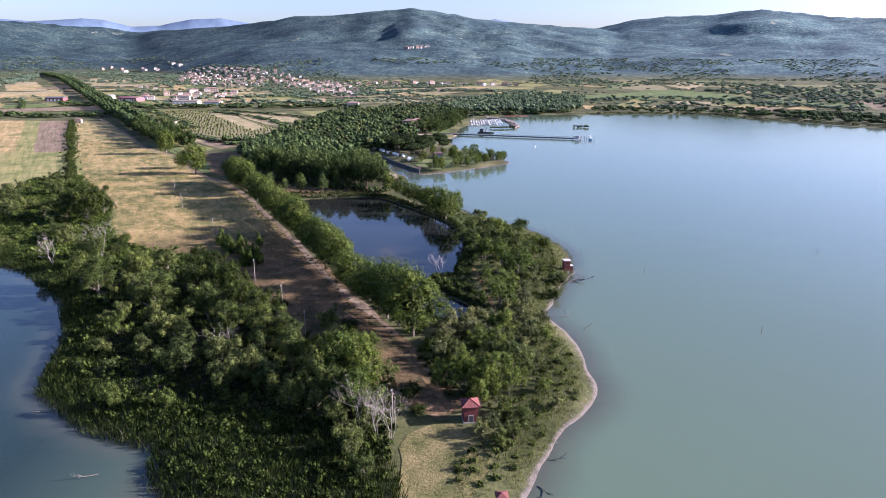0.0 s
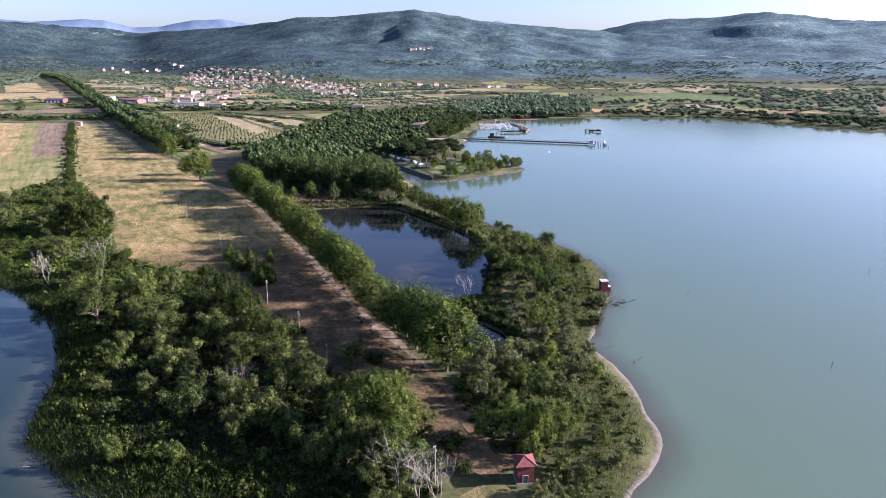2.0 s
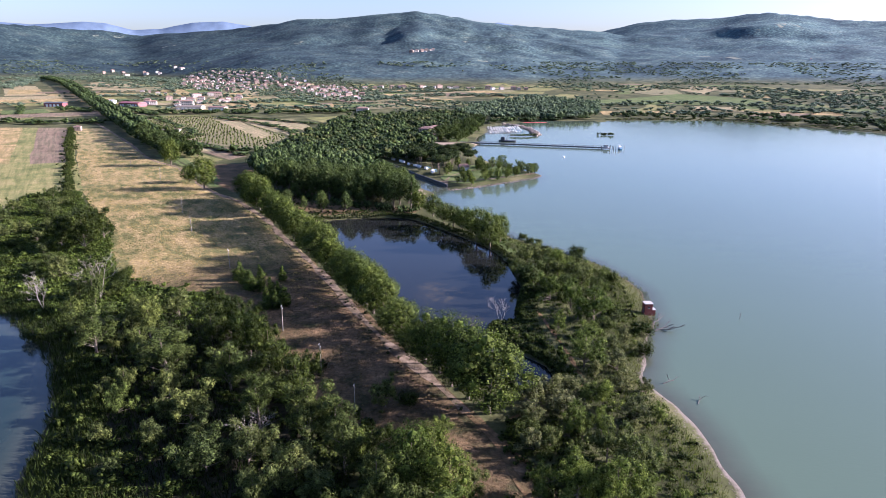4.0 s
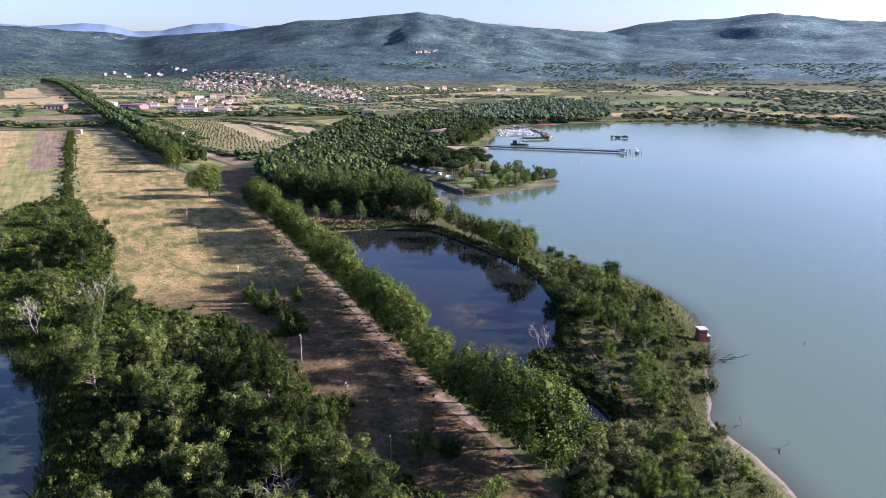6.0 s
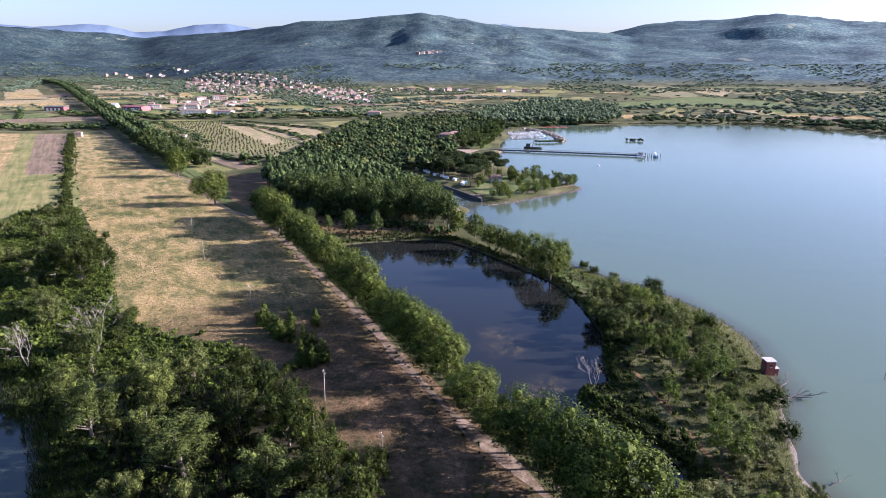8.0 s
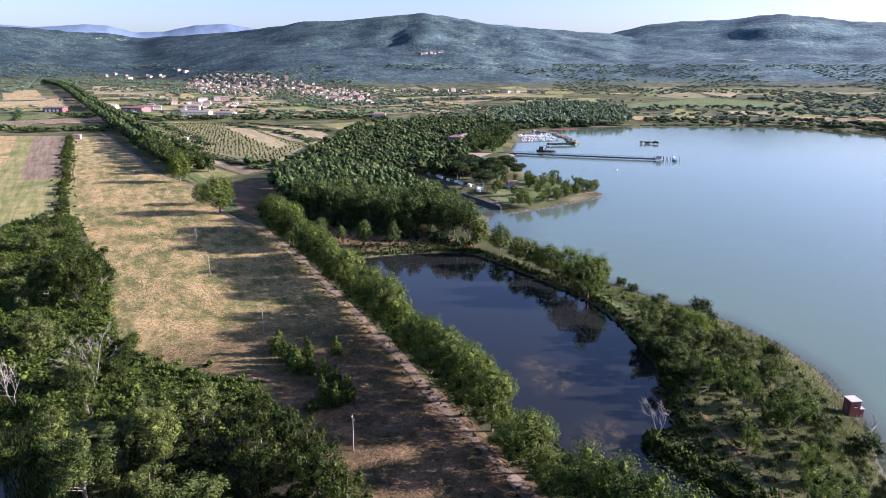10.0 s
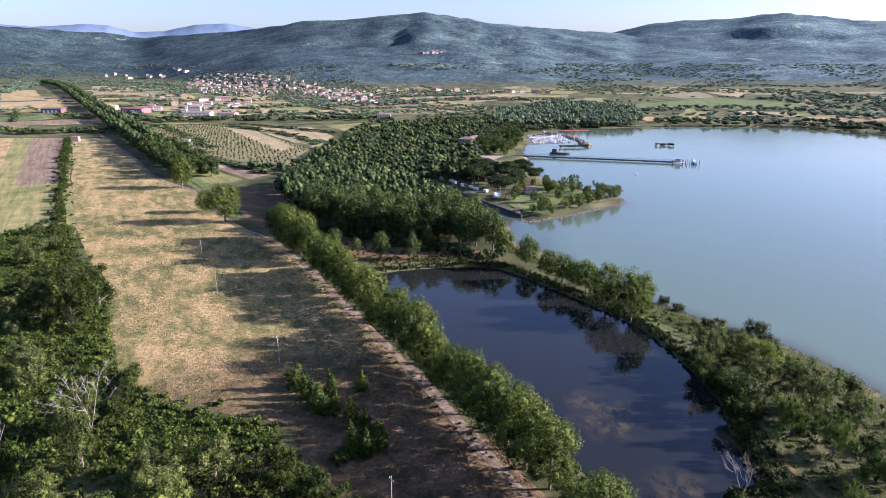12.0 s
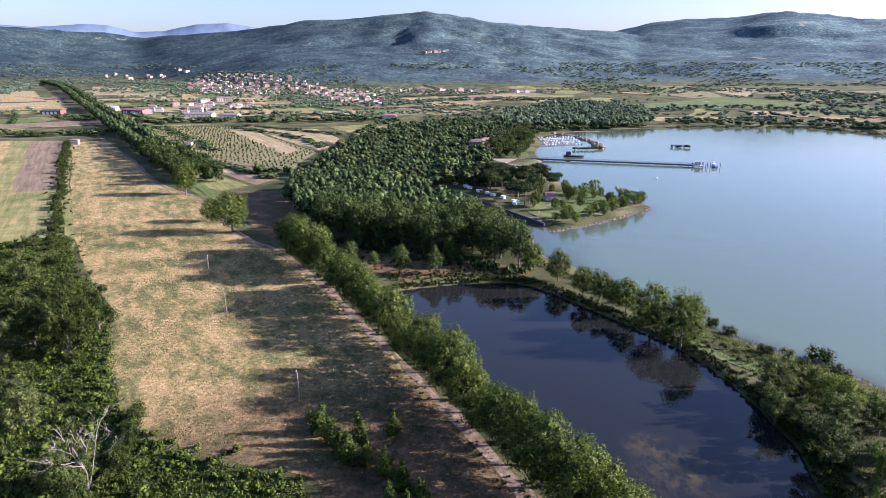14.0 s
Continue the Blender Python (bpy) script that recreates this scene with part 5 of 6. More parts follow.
patch("field", [(-553, 714), (-516, 717), (-349, 475), (-370, 464)], M["fallow"], 0.06, "bare pinkish brown ploughed strip")
patch("field", [(-640, 705), (-508, 718), (-350, 487), (-264, 374), (-238, 330), (-262, 316), (-345, 316), (-460, 430)], M["meadow"], 0.04, "yellow-green meadow beside the hedge")
patch("field", [(-349, 474), (-370, 463), (-430, 440), (-340, 320), (-258, 322), (-246, 330)], M["meadow"], 0.05, "pale green mown meadow")
patch("field", [(-640, 700), (-570, 712), (-385, 462), (-450, 440)], M["straw"], 0.05, "straw-coloured stubble field")
patch("field", [(-543, 864), (-407, 877), (-240, 660), (-229, 560), (-300, 595), (-360, 640)], M["vines"], 0.06, "olive and vine rows on brown soil")
patch("field", [(-400, 880), (-385, 885), (-262, 795), (-250, 700), (-270, 705)], M["pale"], 0.07, "pale harvested strip")
patch("field", [(-334, 602), (-322, 618), (-226, 523), (-232, 503)], M["fallow"], 0.08, "brown ploughed strip")
patch("field", [(-350, 588), (-337, 600), (-236, 501), (-246, 482), (-272, 498)], M["meadow"], 0.07, "pale mown strip beside ploughed soil")
patch("field", [(-300, 516), (-312, 552), (-262, 482), (-236, 452), (-190, 394), (-198, 396), (-240, 456)], M["lush"], 0.08, "bright green grass along the track")
patch("field", [(-234, 478), (-203, 490), (-168, 404), (-175, 380), (-188, 395), (-230, 450)], M["rough"], 0.06, "shaded rough meadow beside the grove")
patch("field", [(-293, 884), (-258, 918), (-224, 938), (-201, 814), (-228, 789)], M["meadow"], 0.1, "pale green crop field")
patch("field", [(-364, 639), (-343, 634), (-259, 547), (-283, 544)], M["pale"], 0.12, "pale mown strip beside ploughed soil")
patch("field", [(-343, 634), (-339, 641), (-244, 553), (-259, 547)], M["fallow"], 0.13, "narrow brown ploughed strip")
patch("field", [(-316, 551), (-308, 552), (-209, 430), (-197, 412), (-202, 411)], M["lush"], 0.12, "bright green grass strip by the track")
patch("field", [(-530, 880), (-470, 900), (-440, 905), (-500, 860)], M["meadow"], 0.07, "small green meadow")
for plan, key, text in (([(-1222, 1805), (-1092, 1817), (-935, 1558), (-1013, 1495)], "pale", "harvested straw field"), ([(-659, 1262), (-634, 1302), (-461, 1046), (-476, 1021)], "pale", "harvested straw field"),
                        ([(-510, 1241), (-418, 1250), (-348, 1033), (-394, 1007)], "meadow", "pale green meadow"), ([(-654, 1528), (-630, 1586), (-546, 1371), (-574, 1347)], "pale", "pale field between houses"),
                        ([(-364, 1160), (-340, 1192), (-299, 1038), (-322, 1014)], "fallow", "brown ploughed field"), ([(-1269, 1527), (-1186, 1535), (-1030, 1347), (-1047, 1263)], "pale", "harvested straw field"),
                        ([(-604, 1783), (-518, 1721), (-461, 1494), (-517, 1489)], "pale", "pale field between houses"), ([(-289, 1334), (-235, 1515), (-186, 1384), (-231, 1234)], "pale", "pale field beside the wood"),
                        ([(-1125, 1660), (-998, 1676), (-874, 1464), (-957, 1411)], "pale", "harvested straw field"), ([(-1160, 1400), (-1094, 1416), (-938, 1251), (-1000, 1208)], "pale", "harvested straw field"),
                        ([(-854, 1232), (-841, 1259), (-726, 1110), (-742, 1095)], "fallow", "brown ploughed field"), ([(-676, 1254), (-667, 1298), (-471, 1041), (-482, 1012)], "pale", "pale stubble strip"),
                        ([(-600, 1230), (-575, 1260), (-450, 1090), (-470, 1070)], "straw", "dry grass strip"), ([(-506, 1270), (-492, 1339), (-373, 1052), (-418, 1069)], "pale", "pale stubble field"),
                        ([(-490, 1335), (-424, 1319), (-327, 1058), (-360, 1054)], "lush", "green crop field"), ([(-217, 1497), (-101, 1575), (-72, 1415), (-180, 1306)], "pale", "pale field below the houses"),
                        ([(390, 1664), (493, 1894), (520, 1753), (409, 1516)], "pale", "golden stubble field"), ([(219, 1372), (353, 1518), (451, 1398), (471, 1247), (289, 1211)], "lush", "flat green field"),
                        ([(233, 1625), (334, 1890), (379, 1646), (366, 1520), (296, 1480)], "vines", "brown vineyard strips"), ([(125, 1069), (247, 1077), (229, 1022), (119, 994)], "straw", "dry straw field"),
                        ([(340, 1048), (437, 1054), (394, 972), (323, 965)], "fallow", "brown field by the lake"), ([(140, 1330), (225, 1370), (290, 1215), (160, 1230)], "lush", "flat green field"),
                        ([(-60, 1360), (60, 1330), (150, 1420), (20, 1470)], "meadow", "pale meadow strip"), ([(-760, 1010), (-700, 1030), (-650, 1000), (-700, 960)], "meadow", "mown meadow near barns"),
                        ([(-980, 1120), (-860, 1180), (-800, 1110), (-900, 1040)], "straw", "dry field"), ([(-900, 900), (-830, 980), (-740, 900), (-790, 830)], "straw", "dry field"),
                        ([(-800, 1480), (-720, 1530), (-640, 1400), (-720, 1350)], "straw", "dry field by the town"), ([(600, 1180), (760, 1250), (700, 1050), (560, 1040)], "fallow", "brown field")):
    patch("field", plan, M[key], 0.5, text, wobble=3, per=12)
# darker brown floor laid over the ground of the wood
patch("bank", [(-124, 196), (-116, 172), (-102, 146), (-90, 127), (-75, 116), (-58, 113), (-42, 117), (-62, 150), (-85, 188), (-104, 206)], M["wood_floor"], 0.06, "dark brown ground under the trees", "ground", 1.5)
patch("lawn", [(-13, 100), (-12, 105), (-8, 109), (-4, 110), (1, 105), (5, 98), (3, 92), (1, 85), (-11, 84), (-11.5, 92)], M["lawn"], 0.09, "mown grass plot by the brick hut", "lawn", 0.6)
patch("field", [(-26, 304), (-14, 293), (0, 280), (3, 272), (-4, 266), (-13, 275), (-22, 288)], M["lush"], 0.12, "bright green grass strip behind the dike", wobble=0.8)
patch("lawn", [(-55, 645), (-72, 643), (-80, 669), (-60, 690), (-56, 668)], M["lush"], 0.08, "mown park lawn by the pier", "lawn", 0.8, low=1.28)
patch("lawn", [(-56, 696), (-74, 700), (-66, 760), (-62, 845), (-54, 842), (-53, 800), (-50, 760), (-54, 727)], M["lush"], 0.1, "green park lawn behind the marina", "lawn", 0.8, low=1.28)
patch("lawn", [(-60, 442), (-52, 427), (-44, 423), (-33, 431), (-17, 446), (-4, 460), (-3, 467), (-24, 496), (-42, 500), (-58, 465)], M["lush"], 0.06, "mown park lawn on the spit", "lawn", 0.6, low=1.28)
patch("beach", [(-86, 634), (-68, 600), (-51, 603), (-47, 624), (-46, 633), (-60, 637)], M["sand"], 0.05, "pale sandy beach", "beach")
patch("beach", [(-74, 386), (-66, 386), (-63, 391), (-65, 399), (-71, 408), (-78, 404)], M["sand"], 0.25, "small sandy landing beach", "beach")
patch("bank", [(-138, 348), (-122, 334), (-108, 330), (-88, 338), (-62, 340), (-60, 350), (-90, 353), (-112, 352), (-130, 366), (-142, 376)], M["rough"], 0.06, "bare brown ground under the grove edge", "ground", 2.0)
merged("undergrowth", LOW, [(x, y, rng.uniform(1.2, 3.0), rng.uniform(0.4, 1.5)) for x, y in scatter([(-138, 348), (-112, 330), (-62, 338), (-60, 352), (-112, 354), (-140, 376)], 3.4)], M["shrub"], "low weeds under the grove edge", "undergrowth")
strip("path", [(-6, 216), (-4, 208), (0, 192), (3, 176), (4, 168), (-3, 160), (-14, 150)], 1.2, M["rough"], 0.1, "narrow earth path on the pond dike")
strip("path", [(-66, 436), (-45, 432), (-15, 452), (2, 470)], 2.2, M["dirt"], 0.12, "gravel park path")
strip("path", [(-55, 424), (-52, 455), (-30, 490)], 2.2, M["dirt"], 0.13, "gravel park path")

# ---- built things ----
def box(bm, x0, y0, z0, x1, y1, z1):
    v = [bm.verts.new((x, y, z)) for z in (z0, z1) for x, y in ((x0, y0), (x1, y0), (x1, y1), (x0, y1))]
    for f in ((3, 2, 1, 0), (4, 5, 6, 7), (0, 1, 5, 4), (1, 2, 6, 5), (2, 3, 7, 6), (3, 0, 4, 7)):
        bm.faces.new([v[k] for k in f])
    return bm


def boxed(name, size, material, parent, label=""):
    return part(name, box(bmesh.new(), *size), material, parent, label)


def soup_part(name, soup, material, parent, label=""):
    ob = new(name, soup.mesh(name, material))
    ob.parent = parent
    if label:
        ob["label"] = label
    return ob


def hip_roof(w, d, z, rise, over=0.35, ridge=0.0, thick=0.18):
    """Four slopes to a ridge (or a point) with an eaves edge."""
    bm = bmesh.new()
    a, b = w / 2 + over, d / 2 + over
    low = [bm.verts.new((x, y, z)) for x, y in ((-a, -b), (a, -b), (a, b), (-a, b))]
    eave = [bm.verts.new((x, y, z + thick)) for x, y in ((-a, -b), (a, -b), (a, b), (-a, b))]
    t0, t1 = bm.verts.new((-ridge / 2 - 0.01, 0, z + rise)), bm.verts.new((ridge / 2 + 0.01, 0, z + rise))
    bm.faces.new(low[::-1])
    for k in range(4):
        bm.faces.new((low[k], low[(k + 1) % 4], eave[(k + 1) % 4], eave[k]))
    bm.faces.new((eave[0], eave[1], t1, t0)); bm.faces.new((eave[1], eave[2], t1))
    bm.faces.new((eave[2], eave[3], t0, t1)); bm.faces.new((eave[3], eave[0], t0))
    return bm


def red_hut():
    hut = new("brick_hut")
    boxed("wall", (-2.0, -2.0, -0.3, 2.0, 2.0, 4.9), M["brick"], hut)
    boxed("plinth", (-2.15, -2.15, -0.3, 2.15, 2.15, 0.3), M["concrete"], hut)
    roof = part("roof", hip_roof(4.0, 4.0, 4.9, 1.5, 0.55), M["hut_tiles"], hut, "red pyramid tile roof")
    for x, y in ((-2.55, -2.55), (2.55, -2.55), (2.55, 2.55), (-2.55, 2.55)):
        s = Soup(); limb(s, (x, y, 5.1), (0, 0, 6.42), 0.13, 0.11, 6)
        soup_part("ridge_cap", s, M["hut_tiles"], roof)
    door = boxed("door", (-0.6, -2.06, 0.3, 0.5, -1.99, 2.3), M["timber"], hut)
    boxed("handle", (0.3, -2.12, 1.2, 0.4, -2.06, 1.4), M["steel"], door)
    for x0, x1, z0, z1 in ((-0.75, -0.6, 0.3, 2.45), (0.5, 0.65, 0.3, 2.45), (-0.6, 0.5, 2.3, 2.45)):
        boxed("door_frame", (x0, -2.09, z0, x1, -1.98, z1), M["concrete"], door)
    window = boxed("window", (2.0, -0.5, 2.6, 2.05, 0.5, 3.6), M["glass"], hut)
    boxed("sill", (1.98, -0.65, 2.46, 2.16, 0.65, 2.59), M["concrete"], window)
    boxed("lintel", (1.98, -0.62, 3.61, 2.09, 0.62, 3.8), M["concrete"], window)
    boxed("cornice", (-2.12, -2.12, 4.6, 2.12, 2.12, 4.88), M["brick"], hut)
    hut.matrix_basis = pose(-0.1, 112.0, height(-0.1, 112), 0, 0, 12) @ Matrix.Scale(0.76, 4)
    return tagged(hut, "red brick hut with pyramid tile roof among shrubs", "hut")


def white_hut():
    hut = new("white_hut")
    boxed("wall", (-1.1, -1.1, -0.3, 1.1, 1.1, 2.3), M["whitewash"], hut)
    part("roof", hip_roof(2.2, 2.2, 2.3, 0.8, 0.3), M["hut_tiles"], hut, "worn terracotta tile roof")
    boxed("door", (-0.4, -1.15, 0.05, 0.4, -1.09, 1.9), M["timber"], hut)
    hut.matrix_basis = pose(6.9, 87.0, height(6.9, 87), 0, 0, 8) @ Matrix.Scale(0.8, 4)
    return tagged(hut, "small white hut with terracotta roof on grass", "hut")


def shore_hut():
    hut = new("shore_hut")
    boxed("wall", (-1.5, -1.5, -0.8, 1.5, 1.5, 4.3), M["brick"], hut)
    boxed("roof", (-1.7, -1.7, 4.3, 1.7, 1.7, 4.55), M["concrete"], hut, "flat pale concrete roof slab")
    boxed("annex", (1.5, -1.3, -0.8, 2.9, 1.1, 1.7), M["brick"], hut)
    boxed("annex_roof", (1.5, -1.45, 1.7, 3.05, 1.25, 1.9), M["concrete"], hut)
    boxed("door", (-1.56, -0.45, 0.4, -1.49, 0.45, 2.3), M["timber"], hut)
    window = boxed("window", (-0.4, -1.55, 2.6, 0.4, -1.49, 3.3), M["glass"], hut)
    boxed("sill", (-0.5, -1.64, 2.48, 0.5, -1.48, 2.59), M["concrete"], window)
    hut.matrix_basis = pose(28.6, 217.5, 0.5, 0, 0, 10) @ Matrix.Scale(0.78, 4)
    return tagged(hut, "brick water gauge hut at the lake edge", "hut")


red_hut(); white_hut(); shore_hut()


def utility_pole():
    pole = new("utility_pole")
    s = Soup(); limb(s, (0, 0, -0.5), (0, 0, 7.6), 0.14, 0.09, 8); limb(s, (0, 0, 7.6), (0, 0, 7.61), 0.09, 0.01, 8)
    soup_part("post", s, M["palebark"], pole)
    arm = boxed("crossarm", (-0.75, -0.05, 6.95, 0.75, 0.05, 7.07), M["timber"], pole)
    for x in (-0.65, 0.0, 0.65):
        s = Soup(); z = 7.07 if x else 7.6
        limb(s, (x, 0, z), (x, 0, z + 0.14), 0.03, 0.06); limb(s, (x, 0, z + 0.14), (x, 0, z + 0.24), 0.06, 0.03)
        soup_part("insulator", s, M["whitewash"], arm if x else pole)
    return tagged(pole, "grey wooden utility pole with crossarm in dry grass", "utility pole", "line of utility poles")


first = utility_pole()
LINE = [(-16, 109), (-47, 148), (-60, 167), (-78, 190), (-117, 243), (-156, 291), (-179, 327), (-239, 414), (-291, 466)]
for k, (x, y) in enumerate(LINE):
    ob = first if not k else copy_thing(first, Matrix())
    ob.matrix_basis = pose(x, y, height(x, y), rng.normal(0, 1), rng.normal(0, 1), 125 + rng.normal(0, 6))


def bare_tree(x, y, h, w, label):
    s = Soup()
    for k in range(3):
        a = k * 2.1 + rng.uniform(0, 1)
        branches(s, (0, 0, -0.2), (w * 0.3 * math.cos(a), w * 0.3 * math.sin(a), h * rng.uniform(0.75, 1.0)), h * 0.011, 3, 0.5, 4)
    root = new("bare_tree")
    soup_part("trunk", s, M["palebark"], root)
    root.matrix_basis = pose(x, y, max(height(x, y), 0))
    return tagged(root, label, "tree")


bare_tree(-16.4, 202.5, 6.2, 4.5, "dead leafless tree on the pond bank")
bare_tree(-145, 208, 11, 8, "pale leafless tree above green scrub")
bare_tree(-157, 198, 8, 6, "pale leafless tree above green scrub")
bare_tree(-18, 103, 8, 6, "dead grey tree in shoreline thicket")
bare_tree(-15, 101, 7, 5, "dead grey tree in shoreline thicket")
bare_tree(-22, 105, 7.5, 6, "dead grey tree in shoreline thicket")
bare_tree(-63, 133, 7, 6, "leafless grey tree among willows")


def driftwood(x, y, size, turn, label="dark drift branch lying in shallow water"):
    s = Soup()
    branches(s, (0, 0, 0), (size, 0, size * 0.12), size * 0.035, 2, 0.5, 3)
    root = new("driftwood")
    soup_part("branch", s, M["timber"], root)
    root.matrix_basis = pose(x, y, 0.05, 0, 0, turn)
    return tagged(root, label, "driftwood")


for x, y, size, turn in ((29.3, 163.5, 2.6, 60), (28.4, 205, 5.5, 10), (28.2, 208.5, 4.5, 50), (29.5, 211, 3.5, 100), (23.5, 172.5, 3.2, 25), (13.4, 93.2, 3.0, -60), (15.8, 101.2, 2.5, 10), (29.0, 206.5, 4.0, -20),
                         (-66.5, 97.0, 3.0, 150), (-67.5, 88.0, 2.8, 210), (-92, 107, 2.4, 190), (-22, 180, 4.5, 20)):
    driftwood(x, y, size, turn)
for x, y in ((56.2, 217.2), (78.8, 167.3), (130, 250)):
    st = new("mooring_stake")
    s = Soup(); limb(s, (0, 0, -2), (0.15, 0.05, 1.9), 0.09, 0.07, 8)
    soup_part("post", s, M["timber"], st)
    st.matrix_basis = pose(x, y, 0)
    tagged(st, "thin dark wooden stake standing in the lake", "stake")

# ---- harbour ----
pier = new("pier")
a, b = np.array((-62.0, 641.0)), np.array((70.0, 616.5))
length, turn = float(np.linalg.norm(b - a)), math.degrees(math.atan2(b[1] - a[1], b[0] - a[0]))
boxed("deck", (0, -1.3, 1.35, length, 1.3, 1.65), M["steel"], pier, "long dark deck")
boxed("beam", (0, -1.4, 0.6, length, -1.2, 1.35), M["steel"], pier)
boxed("beam", (0, 1.2, 0.6, length, 1.4, 1.35), M["steel"], pier)
for k in np.arange(4, length, 6.0):
    for side in (-1.45, 1.45):
        s = Soup(); limb(s, (k, side, -2), (k, side, 1.5), 0.2, 0.18, 6)
        soup_part("pile", s, M["steel"], pier)
for side in (-1.5, 1.5):
    boxed("rail", (18, side - 0.05, 2.5, length, side + 0.05, 2.62), M["timber"], pier)
    for k in np.arange(18, length, 6.0):
        boxed("rail_post", (k - 0.06, side - 0.06, 1.65, k + 0.06, side + 0.06, 2.55), M["concrete"], pier)
pier.matrix_basis = pose(a[0], a[1], 0, 0, 0, turn)
tagged(pier, "long timber pier on dark piles", "pier")

dock = new("ferry_dock")
boxed("platform", (-4, -3, 0.9, 4, 3, 1.4), M["concrete"], dock)
boxed("shelter", (-1.9, -1.3, 1.4, 1.9, 1.3, 3.5), M["canvas"], dock)
boxed("shelter_roof", (-2.3, -1.6, 3.5, 2.3, 1.6, 3.7), M["steel"], dock)
for x in (-3.6, 3.6):
    for y in (-2.7, 2.7):
        s = Soup(); limb(s, (x, y, -2), (x, y, 3.4), 0.25, 0.22, 8)
        soup_part("pile", s, M["steel"], dock)
dock.matrix_basis = pose(71.5, 614.5, 0, 0, 0, turn)
tagged(dock, "landing stage with small pale shelter", "dock")
for x, y in ((75.5, 614.2), (77, 612.3), (78.5, 614), (80, 611.5), (87.5, 612.5)):
    st = new("mooring_post")
    s = Soup(); limb(s, (0, 0, -2), (0, 0, 3.6), 0.25, 0.22, 8)
    soup_part("post", s, M["steel"], st)
    st.matrix_basis = pose(x, y, 0)
    tagged(st, "dark mooring post beside the landing stage", "mooring post", "mooring posts")


def hull(length, beam, depth, free):
    """A pointed hull with a flat stern and sloping sides."""
    bm = bmesh.new()
    rings = []
    for x, w in ((-0.5, 0.75), (-0.2, 1.0), (0.15, 0.95), (0.36, 0.6), (0.5, 0.04)):
        rings.append([bm.verts.new((x * length, s * w * beam / 2 * k, z)) for s, k, z in ((-1, 1, free), (-1, 0.6, -depth), (1, 0.6, -depth), (1, 1, free))])
    for p, q in zip(rings, rings[1:]):
        for k in range(4):
            bm.faces.new((p[k], q[k], q[(k + 1) % 4], p[(k + 1) % 4]))
    bm.faces.new(rings[0][::-1]); bm.faces.new(rings[-1])
    return bm


def boat(length, mast, hull_material, label):
    ob = new("boat")
    part("hull", hull(length, length * 0.33, 0.4, 0.9), M[hull_material], ob)
    boxed("cabin", (-length * 0.15, -length * 0.1, 0.9, length * 0.2, length * 0.1, 1.7), M["whitewash"], ob)
    if mast:
        s = Soup(); limb(s, (length * 0.08, 0, 0.9), (length * 0.08, 0, mast), 0.08, 0.05, 6)
        soup_part("mast", s, M["concrete"], ob)
        boxed("boom", (-length * 0.35, -0.1, 1.9, length * 0.08, 0.1, 2.15), M["blue"], ob)
    return tagged(ob, label, "boat", "boats in the marina")


pool = [boat(7.5, 9.5, "whitewash", "white sailing boat moored in the marina"), boat(6.5, 0, "whitewash", "white motor boat moored in the marina"), boat(6, 8, "blue", "blue-hulled sailing boat moored in the marina")]
count = 0
for row in range(5):
    for k in range(13):
        x, y = -36 + k * 2.9 - row * 1.2, 738 + row * 15 + k * 1.3
        if x > 4 - row * 1.5 or rng.random() < 0.1:
            continue
        src = pool[int(rng.choice(3, p=(0.5, 0.35, 0.15)))]
        ob = src if not src.get("set") else copy_thing(src, Matrix())
        src["set"] = 1
        ob.matrix_basis = pose(x, y, 0.0, 0, 0, 100 + rng.normal(0, 4) + (180 if row % 2 else 0)) @ Matrix.Scale(rng.uniform(0.6, 0.85), 4)
        count += 1
for src in pool:
    if src.get("set"):
        del src["set"]
for row in range(5):
    j = new("jetty")
    boxed("deck", (0, -0.8, 0.4, 38 - row * 2, 0.8, 0.65), M["timber"], j)
    j.matrix_basis = pose(-42 - row * 1.2, 730 + row * 15, 0, 0, 0, 24)
    tagged(j, "narrow floating jetty between boats", "jetty", "marina jetties")
single = copy_thing(pool[1], Matrix()); single.matrix_basis = pose(30, 560, 0, 0, 0, 80) @ Matrix.Scale(0.55, 4); single["group"] = ""
ferry = new("ferry")
part("hull", hull(11, 3.6, 0.5, 1.5), M["blue"], ferry)
boxed("cabin", (-3.5, -1.4, 1.5, 2.5, 1.4, 3.6), M["whitewash"], ferry)
boxed("bridge", (0.4, -1.0, 3.6, 2.4, 1.0, 5.2), M["whitewash"], ferry)
ferry.matrix_basis = pose(84, 615.5, 0, 0, 0, 100) @ Matrix.Scale(0.72, 4)
tagged(ferry, "small white and blue ferry at the landing stage", "ferry")
barge = new("work_barge")
part("hull", hull(17, 5.5, 0.6, 1.4), M["steel"], barge)
boxed("cabin", (-6.5, -1.8, 1.4, -2.5, 1.8, 4.4), M["steel"], barge)
s = Soup(); limb(s, (-1, 0, 1.4), (1.5, 0, 9.5), 0.25, 0.12, 6); limb(s, (1.5, 0, 9.5), (6.5, 0, 4.0), 0.15, 0.1, 6); limb(s, (0, 0, 1.4), (1.5, 0, 9.5), 0.12, 0.1, 6)
soup_part("crane", s, M["timber"], barge)
barge.matrix_basis = pose(-17, 661, 0, 0, 0, -8)
tagged(barge, "dark work barge with crane near the pier", "barge")


